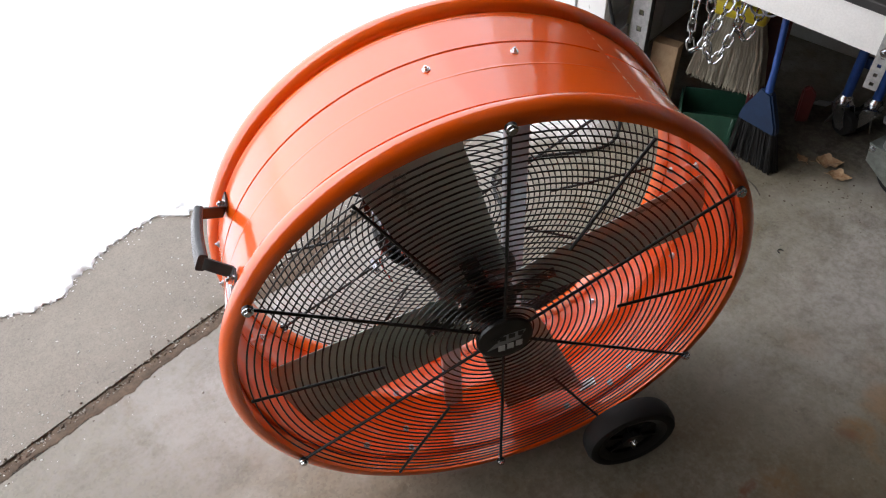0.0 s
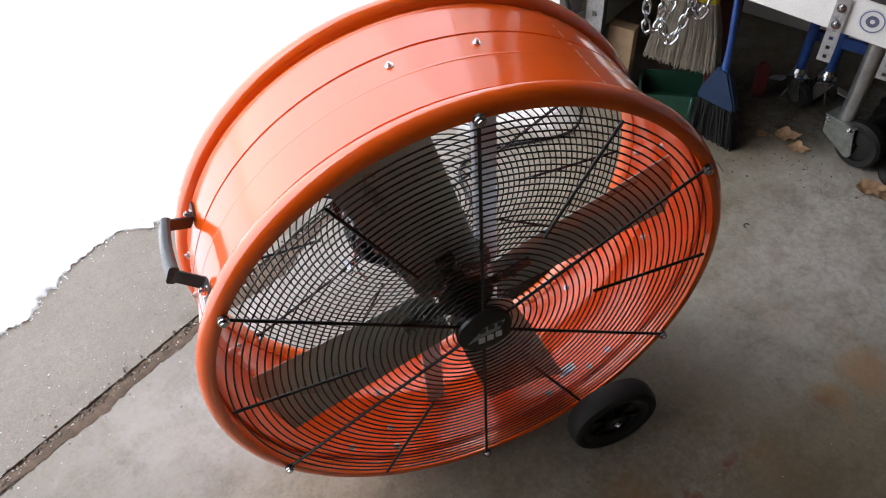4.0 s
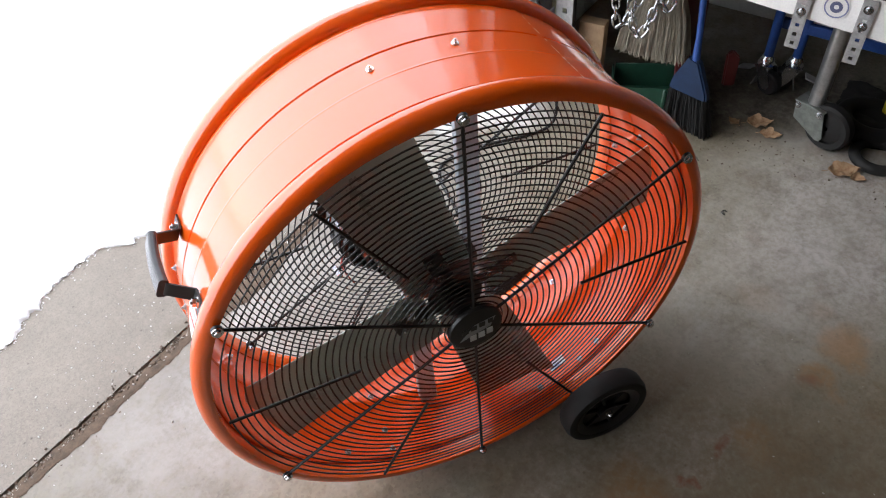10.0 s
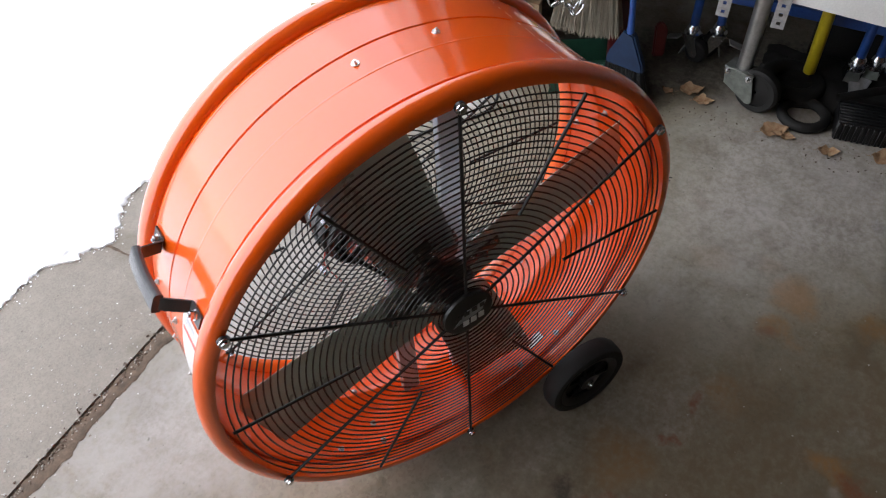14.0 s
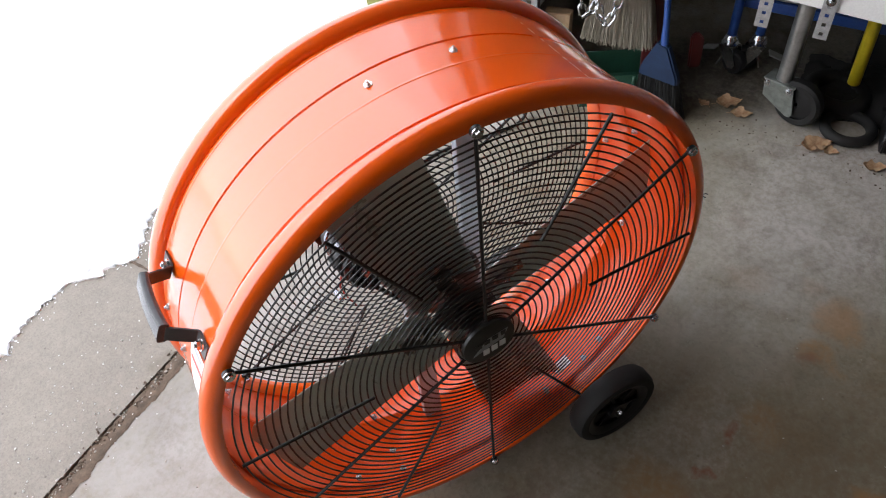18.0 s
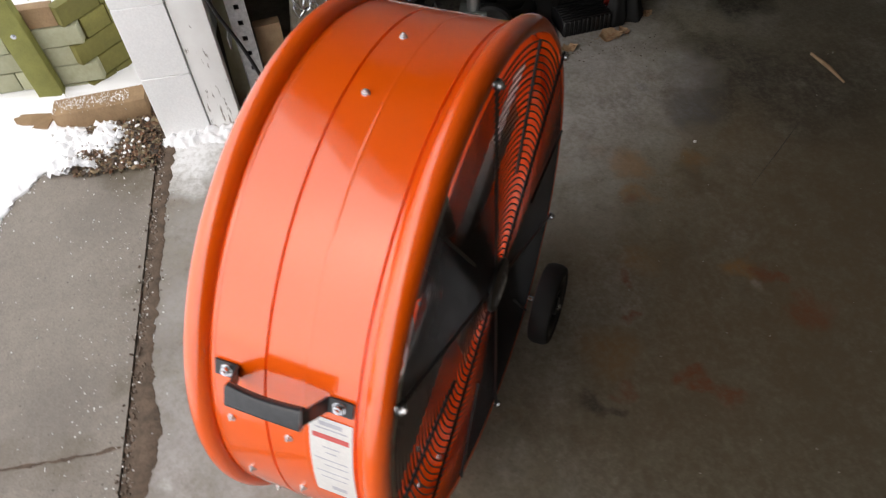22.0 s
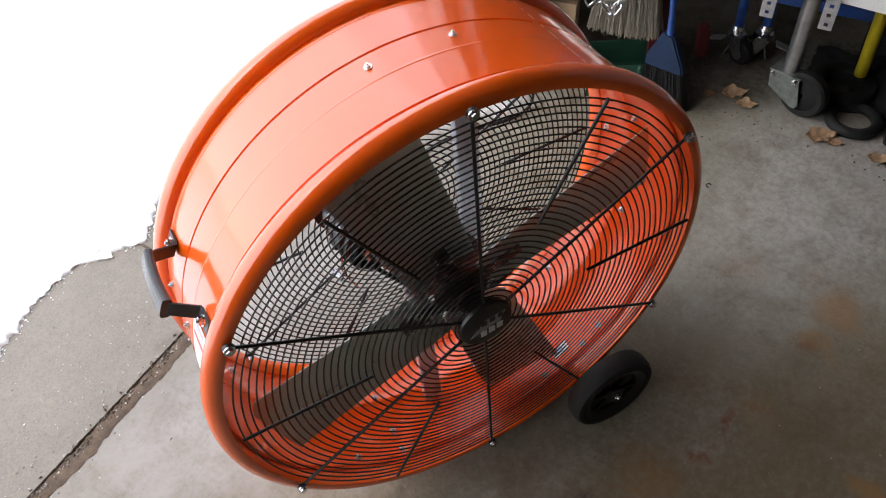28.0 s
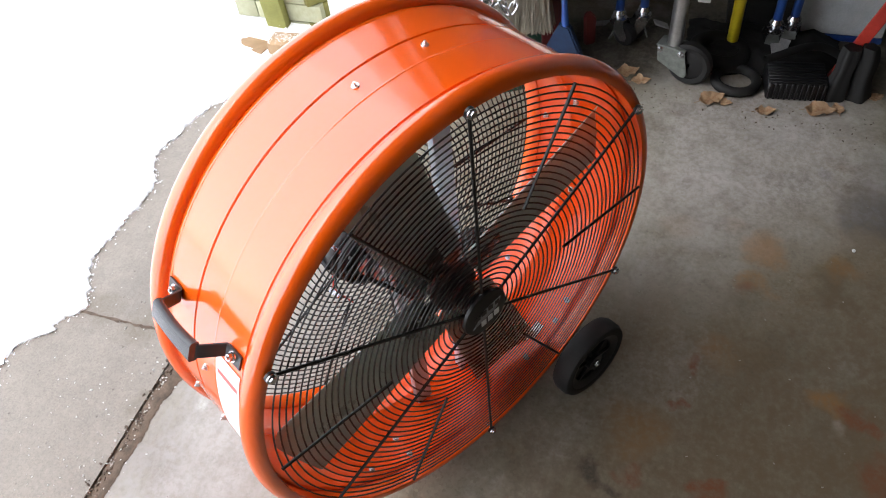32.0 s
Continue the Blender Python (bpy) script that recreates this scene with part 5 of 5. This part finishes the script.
def crate():
    t = thing("plastic_grate", gm(0.30, 1.345, 0.0, 6), "black ribbed plastic grate on the floor", "grate")
    bm = bmesh.new()
    box(bm, (0, 0, 0.030), (0.12, 0.18, 0.060), 0.004)
    part("body", bm, PLASTIC, t)
    for k in range(11):
        bm = bmesh.new()
        box(bm, (-0.062, -0.082 + 0.0164 * k, 0.034), (0.008, 0.007, 0.060), 0.001)
        part("slat", bm, PLASTIC, t)
    for k in range(8):
        bm = bmesh.new()
        box(bm, (-0.052 + 0.015 * k, 0, 0.063), (0.006, 0.176, 0.008), 0.001)
        part("slat", bm, PLASTIC, t)


crate()


def boots():
    for k, (a, b, turn) in enumerate(((0.285, 1.465, 12), (0.300, 1.535, -6))):
        bm = bmesh.new()
        rows = []
        for i in range(13):
            s = i / 12
            r = 0.040 - 0.015 * s + 0.004 * math.sin(s * 9 + k)
            rows.append([bm.verts.new((r * 0.9 * (1 + 0.10 * math.cos(5 * q * math.tau / 30 + k)) * math.cos(q * math.tau / 30) + 0.03 * s * s, r * (1 + 0.10 * math.cos(5 * q * math.tau / 30 + k)) * math.sin(q * math.tau / 30) + (0.014 - 0.028 * k) * -s, 0.165 * s)) for q in range(30)])
        for p, q in zip(rows, rows[1:]):
            for j in range(30):
                bm.faces.new((p[j], p[(j + 1) % 30], q[(j + 1) % 30], q[j]))
        bm.faces.new(rows[0][::-1])
        bm.faces.new(rows[-1])
        bmesh.ops.recalc_face_normals(bm, faces=bm.faces)
        ob = finish("rubber_sleeve", bm, RUBBER)
        ob.matrix_world = gm(a, b, 0.0, turn, 4)
        tagged(ob, "black pleated rubber sleeve standing on the floor", "rubber sleeve", "rubber sleeves")


boots()


def rubber_heap():
    """Dark folded mat and hose under the bench."""
    rng = random.Random(12)
    bm = bmesh.new()
    n = 26
    g = []
    for i in range(n + 1):
        row = []
        for j in range(n + 1):
            x, y = -0.16 + 0.32 * i / n, -0.26 + 0.52 * j / n
            edge = min(i, j, n - i, n - j) / (n / 2)
            h = 0.040 * min(1, edge * 2.4) + 0.022 * noise.noise((x * 14, y * 9, 3)) * min(1, edge * 3) + 0.012 * noise.noise((x * 40, y * 30, 1))
            row.append(bm.verts.new((x + 0.02 * noise.noise((y * 12, 1, 0)), y, max(0.003, h) if edge else -0.002)))
        g.append(row)
    for i in range(n):
        for j in range(n):
            bm.faces.new((g[i][j], g[i + 1][j], g[i + 1][j + 1], g[i][j + 1]))
    ob = finish("rubber_mat", bm, DUSTY)
    ob.matrix_world = gm(0.50, 1.24, 0.0)
    tagged(ob, "crumpled dusty black rubber mat under the bench", "mat")
    pts = [gp(0.30, 1.24, 0.10), gp(0.34, 1.30, 0.105), gp(0.42, 1.38, 0.10), gp(0.46, 1.46, 0.06), gp(0.42, 1.54, 0.02), gp(0.36, 1.56, 0.016)]
    flex_cord("black_hose", pts, 0.014, DUSTY, "black rubber hose over the mat", "hose")


rubber_heap()


def tote(name, a, b, size, mat, label, category, turn=0.0):
    t = thing(name, gm(a, b, 0.0, turn), label, category)
    bm = bmesh.new()
    box(bm, (0, 0, size[2] / 2), size, 0.012, None, 2)
    part("body", bm, mat, t)
    bm = bmesh.new()
    box(bm, (0, 0, size[2] - 0.012), (size[0] + 0.02, size[1] + 0.02, 0.03), 0.006, None, 2)
    part("lid", bm, mat, t)
    return t


bin_thing = tote("black_bin", 0.66, 1.95, (0.36, 0.56, 0.42), PLASTIC, "large black plastic bin with faint yellow lettering", "bin")
for y, w in ((-0.02, 0.030), (0.02, 0.028), (0.055, 0.020)):
    bm = bmesh.new()
    box(bm, (-0.1815, y + 0.10, 0.20), (0.002, w, 0.05), 0.0005)
    part("bar", bm, plain("faded_yellow", (0.30, 0.30, 0.10)), bin_thing)
tote("dark_box", 0.76, 1.36, (0.24, 0.50, 0.34), DUSTY, "dusty dark storage box behind the rack", "box")

panel = thing("grey_panel", gm(0.615, 1.475, 0.0, 0, 0, 6), "grey painted panel with a blue bottom edge", "panel")
bm = bmesh.new()
box(bm, (0, 0, 0.27), (0.014, 0.30, 0.50), 0.003)
part("sheet", bm, PANEL, panel)
bm = bmesh.new()
box(bm, (-0.002, 0, 0.010), (0.022, 0.304, 0.022), 0.003)
part("edge_rail", bm, BLUE, panel, "blue bottom rail")

# ---- outside, beside the pier ----
def timber_wall():
    """A low angled crib of stacked treated boards with a bolted post, full of snow."""
    t = thing("timber_planter", gm(0.33, -0.385, -0.018), "low angled planter of stacked treated timber with a bolted post", "planter")
    rng = random.Random(17)
    h, side = 0.0745, pose(0, 0, 0, 0, 0, -42)

    def board(x0, x1, y0, y1, i, mat, m=None):
        bm = bmesh.new()
        box(bm, ((x0 + x1) / 2, (y0 + y1) / 2, h * (i + 0.5) - 0.01), (x1 - x0, y1 - y0, h - 0.004), 0.004, m, 2)
        part("board", bm, mat, t)

    for i in range(5):
        long = i % 2 == 1
        near, far = (-0.028 - 0.01 * (i == 1) if long else 0.024), 0.345 - 0.012 * (i % 2)
        jut = rng.uniform(-0.003, 0.003)
        cuts = ([0.17], [0.24], [0.20], [0.215], [0.19])[i] + [far - 0.045 * (not long)]
        for cut in cuts:
            brown = (i == 4) or (i == 0 and cut != cuts[0])
            board(-0.020 + jut, 0.020 + jut, near + 0.0015, cut - 0.0015, i, BROWN_TIMBER if brown else TREATED_PALE)
            near = cut
        if not long:
            board(-0.020, 0.020, far - 0.043, far, i, TREATED)
        start = 0.030 if long else -0.030
        split = 0.10 + 0.05 * (i % 3)
        for x0, x1 in ((start, start + split), (start + split + 0.003, 0.36)):
            board(x0, x1, -0.022 + jut, 0.020 + jut, i, TREATED, side)
    bm = bmesh.new()
    box(bm, (-0.042, 0.14, 0.34), (0.040, 0.082, 0.68), 0.004, pose(0, 0, 0, -3, 0, 0), 2)
    post = part("post", bm, TREATED_POST, t, "green-brown treated post")
    for z in (0.045, 0.300):
        bm = bmesh.new()
        hexbolt(bm, (-0.062, 0.14 + 0.052 * z, z), (-1, 0, 0), 0.006, 0.004, 0.009)
        part("coach_bolt", bm, ZINC, post)
    bm = bmesh.new()
    n = 22
    g = [[bm.verts.new((0.018 + 0.50 * i / n, -0.20 + 0.62 * j / n, 0.318 + 0.03 * noise.noise((i * 0.5, j * 0.5, 2)) + 0.012 * noise.noise((i * 1.7, j * 1.7, 2)))) for j in range(n + 1)] for i in range(n + 1)]
    for i in range(n):
        for j in range(n):
            quad = (g[i][j], g[i + 1][j], g[i + 1][j + 1], g[i][j + 1])
            if all(v.co.y > -0.9 * v.co.x + 0.02 for v in quad):
                bm.faces.new(quad)
    for v in [v for v in bm.verts if not v.link_faces]:
        bm.verts.remove(v)
    part("snow_fill", bm, SNOW, t, "snow lying in the planter")


timber_wall()
for x, w, b, label in ((0.145, 0.30, -0.345, "brown landscaping timber lying by the pier"), (0.135, 0.17, -0.595, "weathered brown timber end under snow")):
    bm = bmesh.new()
    box(bm, (0, 0, 0.040), (0.085, w, 0.085), 0.008, None, 2)
    ob = finish("landscape_timber", bm, BROWN_TIMBER)
    ob.matrix_world = gm(x + 0.02, b, -0.008 if w > 0.2 else -0.046, 4 if w > 0.2 else -9)
    tagged(ob, label, "timber", "landscape timbers")


def scatter(name, label, category, mat, place, count, size, seed, flat=0.5, shape=1):
    """Many small stones, chips or clumps in one mesh."""
    rng = random.Random(seed)
    ball = bmesh.new()
    bmesh.ops.create_icosphere(ball, subdivisions=shape, radius=1.0)
    shell = [v.co.copy() for v in ball.verts]
    sides = [[v.index for v in f.verts] for f in ball.faces]
    ball.free()
    points, faces = [], []
    for k in range(count):
        p, r = place(rng), rng.uniform(*size)
        turn = Euler((rng.uniform(-0.5, 0.5), rng.uniform(-0.5, 0.5), rng.uniform(0, 6.3))).to_matrix()
        sx, sy, base = r * rng.uniform(0.7, 1.5), r * rng.uniform(0.5, 1.0), len(points)
        for v in shell:
            points.append(turn @ Vector((v.x * sx * rng.uniform(0.75, 1.2), v.y * sy * rng.uniform(0.8, 1.2), v.z * r * flat)) + p)
        faces += [[base + i for i in f] for f in sides]
    data = bpy.data.meshes.new(name)
    data.from_pydata(points, [], faces)
    data.materials.append(mat)
    tagged(new(name, data), label, category, "", "stuff")


scatter("joint_gravel", "pale grit and gravel along the expansion joint", "gravel", PEBBLE, lambda g: gp(g.uniform(-2.2, 0.0), -0.140 + g.gauss(0, 0.012), -0.004), 900, (0.0012, 0.0046), 41, 0.7)
scatter("joint_crumbs", "dark soil crumbs in the expansion joint", "dirt", SOIL, lambda g: gp(g.uniform(-2.2, 0.0), -0.138 + g.gauss(0, 0.016), -0.002), 900, (0.0012, 0.0055), 50, 0.6)
scatter("driveway_grit", "scattered pale grit on the driveway", "grit", CHIP, lambda g: gp(g.uniform(-2.2, 0.0), -0.17 - abs(g.gauss(0, 0.16)), -0.003), 420, (0.0008, 0.0032), 42, 0.6)
scatter("joint_chips", "white stone chips along the expansion joint", "grit", CHIP, lambda g: gp(g.uniform(-2.0, -0.1), -0.135 + g.gauss(0, 0.03), 0.0), 170, (0.0008, 0.0036), 49, 0.6)
scatter("floor_grit", "small crumbs and grit on the garage floor", "grit", PEBBLE, lambda g: gp(g.uniform(-1.9, 0.2), g.uniform(-0.12, 2.2), 0.001), 240, (0.0008, 0.0028), 43, 0.6)
scatter("dark_crumbs", "dark dirt crumbs along the bench", "dirt", SOIL, lambda g: gp(0.14 + g.gauss(0, 0.05), g.uniform(0.5, 1.6), 0.001), 170, (0.0006, 0.0040), 44, 0.5)
scatter("soil_litter", "wet leaf litter and soil by the pier", "litter", LITTER, lambda g: gp(g.uniform(-0.12, 0.22), g.uniform(-0.42, -0.150), g.uniform(-0.002, 0.010)), 2400, (0.0020, 0.0100), 45, 0.16)


def snow_crust(name, a0, a1, b0, b1, label, depth):
    """Low snow whose outline is where its lumpy top dips under the ground."""
    bm = bmesh.new()
    step = 0.006
    na, nb = int((a1 - a0) / step), int((b1 - b0) / step)
    rows = [[bm.verts.new((a0 + i * step, -(b0 + j * step), depth(a0 + i * step, b0 + j * step))) for j in range(nb + 1)] for i in range(na + 1)]
    for i in range(na):
        for j in range(nb):
            quad = (rows[i][j], rows[i][j + 1], rows[i + 1][j + 1], rows[i + 1][j])
            if max(v.co.z for v in quad) > -0.012:
                bm.faces.new(quad)
    for v in [v for v in bm.verts if not v.link_faces]:
        bm.verts.remove(v)
    bmesh.ops.recalc_face_normals(bm, faces=bm.faces)
    ob = finish(name, bm, SNOW, None, "", 70)
    ob.matrix_world = gm()
    tagged(ob, label, "snow", "", "stuff")


def lumps(a, b, s):
    return noise.noise((a * 11 + s, b * 11, s)) * 0.6 + noise.noise((a * 34, b * 34, s)) * 0.55 + noise.noise((a * 80, b * 80, s)) * 0.40


def pier_depth(a, b):
    near = math.exp(-((min(0.0, a - 0.0)) / 0.055) ** 2) * math.exp(-(max(0.0, b - 0.12, -0.10 - b) / 0.04) ** 2)
    return -0.016 + 0.036 * near + 0.022 * lumps(a, b, 3.0) * (0.40 + near)


def bed_depth(a, b):
    return -0.016 + 0.046 * lumps(a, b, 7.0) + 0.030 * max(-0.5, min(1.0, (-0.245 - b) / 0.13)) - 0.012 * max(0.0, 1 - abs(b + 0.19) / 0.05)


snow_crust("pier_snow", -0.16, 0.008, -0.17, 0.20, "crusted snow heaped against the pier base", pier_depth)
snow_crust("snow_clumps", -0.10, 0.26, -0.50, -0.17, "patchy melting snow on the soil by the pier", bed_depth)
scatter("edge_snow", "crumbled snow bits along the melting edge", "snow", SNOW, lambda g: (lambda a: gp(a, -snow_edge(a) + abs(g.gauss(0, 0.014)) - 0.008, -0.003))(g.uniform(-2.2, -0.05)), 520, (0.0008, 0.0036), 48, 0.4, 1)


scatter("snow_bits", "loose snow crumbs on the litter and timber", "snow", SNOW, lambda g: gp(g.uniform(-0.12, 0.24), g.uniform(-0.46, -0.20), g.uniform(0.0, 0.012)), 170, (0.0020, 0.0100), 51, 0.55)
scatter("timber_snow", "dusting of snow on the landscaping timber", "snow", SNOW, lambda g: gp(0.165 + g.gauss(0, 0.020), -0.345 + g.uniform(-0.15, 0.10), 0.0755), 520, (0.0005, 0.0026), 52, 0.4)
scatter("planter_debris", "bark scraps and twig bits on the planter snow", "litter", LITTER, lambda g: gp(g.uniform(0.38, 0.80), g.uniform(-0.85, -0.45), 0.312), 60, (0.0020, 0.0085), 53, 0.3)


def dry_leaf(a, b, length, turn, label, z=0.0, curl=0.3):
    """A dry leaf: toothed lobes, a rib with a stalk, crumpled and curled."""
    bm = bmesh.new()
    n, ks = 22, (-1, -0.66, -0.33, 0, 0.33, 0.66, 1)
    rows = []
    for i in range(n + 1):
        s = i / n
        body = 0.36 * length * math.sin(math.pi * min(1, s ** 0.8 * 1.02)) ** 0.9
        row = []
        for k in ks:
            w = body * (1 + 0.14 * math.sin(s * 17 + turn + (2.0 if k < 0 else 0.0)) * abs(k) + 0.15 * noise.noise((s * 30, k, turn))) + 0.0012
            up = 0.0015 + curl * length * (s - 0.45) ** 2 * (1.2 + math.sin(turn)) + abs(k) ** 1.5 * w * (0.30 + 0.45 * noise.noise((s * 3, turn, 2)))
            row.append(bm.verts.new((length * (s - 0.5) + 0.06 * length * noise.noise((s * 5, k * 2, turn)), k * w, max(0.001, up + 0.07 * length * noise.noise((s * 6, k * 2.5, turn + 4))))))
        rows.append(row)
    for p, q in zip(rows, rows[1:]):
        for k in range(len(ks) - 1):
            bm.faces.new((p[k], q[k], q[k + 1], p[k + 1]))
    top = bmesh.ops.extrude_face_region(bm, geom=list(bm.faces))["geom"]
    for v in top:
        if isinstance(v, bmesh.types.BMVert):
            v.co.z += 0.0008
    bmesh.ops.recalc_face_normals(bm, faces=bm.faces)
    tube(bm, [(-0.5 * length, 0, 0.004), (-0.68 * length, 0.02 * length, 0.002)], 0.0008, 5)
    ob = finish("dry_leaf", bm, LEAF)
    ob.matrix_world = gm(a, b, z, turn)
    tagged(ob, label, "leaf", "dry leaves")


LEAVES = ((0.285, 0.812, 0.080, -62, "curled tan dry leaf on the floor"), (0.246, 0.862, 0.066, -75, "pale tan dry leaf on the floor"), (0.252, 0.740, 0.040, 70, "small brown dry leaf in the dirt"),
          (0.192, 1.098, 0.090, -60, "folded tan dry leaf beside the caster"), (0.180, 1.140, 0.048, -100, "reddish dry leaf beside the tyre"), (0.198, 1.430, 0.095, -85, "curled orange-brown dry leaf by the grate"),
          (0.215, 1.480, 0.050, 15, "small crisp brown leaf"), (0.160, 1.265, 0.062, -80, "crumpled dark brown leaf"), (0.299, 1.598, 0.050, -60, "pale leaf scrap on the floor"))
for a, b, length, turn, label in LEAVES:
    dry_leaf(a, b, length, turn, label)


def sliver(name, a0, b0, a1, b1, r, mat, label, category):
    p, q = gp(a0, b0, r * 0.8), gp(a1, b1, r * 0.8)
    mid = (p + q) / 2 + Vector((0.004, -0.003, 0.001))
    bm = bmesh.new()
    tube(bm, [p, mid, q], [r * 0.7, r, r * 0.5], 7)
    tagged(finish(name, bm, mat), label, category)


sliver("wood_sliver", -0.063, 2.049, -0.23, 2.079, 0.007, RAW_WOOD, "thin pale wood sliver on the floor", "wood sliver")
sliver("twig", 0.02, 0.72, 0.06, 0.66, 0.0022, TWIG, "small dark twig on the floor", "twig")
sliver("twig", -0.37, 1.86, -0.60, 1.60, 0.0012, TWIG, "thin straw on the floor", "twig")
bm = bmesh.new()
tube(bm, [(0.008 * math.cos(k * 0.5), 0.008 * math.sin(k * 0.5), 0.003) for k in range(9)], 0.0014, 6)
ob = finish("wire_hook", bm, BLACK_WIRE)
ob.matrix_world = Matrix.Translation((0.957, 0.395, 0))
tagged(ob, "tiny bent wire hook on the floor", "hook")
bm = bmesh.new()
bmesh.ops.create_icosphere(bm, subdivisions=2, radius=0.005)
ob = finish("white_pebble", bm, LABEL)
ob.matrix_world = Matrix.Translation((1.084, -0.274, 0.003))
tagged(ob, "small white pebble on the floor", "pebble")


def bare_shrub():
    rng = random.Random(9)
    t = thing("bare_shrub", gm(0.48, -0.52, 0.30), "leafless twiggy shrub in the snow", "shrub")

    def grow(p, way, length, r, depth):
        q = p + way * length
        bm = bmesh.new()
        tube(bm, [p, (p + q) / 2 + Vector((rng.uniform(-1, 1), rng.uniform(-1, 1), 0)) * length * 0.06, q], [r, r * 0.8, r * 0.6], 6)
        part("twig", bm, TWIG, t)
        if depth:
            for k in range(3):
                d = (way + Vector((rng.uniform(-0.7, 0.7), rng.uniform(-0.7, 0.7), rng.uniform(-0.1, 0.4)))).normalized()
                grow(q, d, length * rng.uniform(0.6, 0.85), r * 0.6, depth - 1)

    for k in range(4):
        grow(Vector((rng.uniform(-0.05, 0.05), rng.uniform(-0.05, 0.05), 0)), Vector((rng.uniform(-0.5, 0.5), rng.uniform(-0.5, 0.5), 1)).normalized(), 0.085, 0.0034, 3)


bare_shrub()
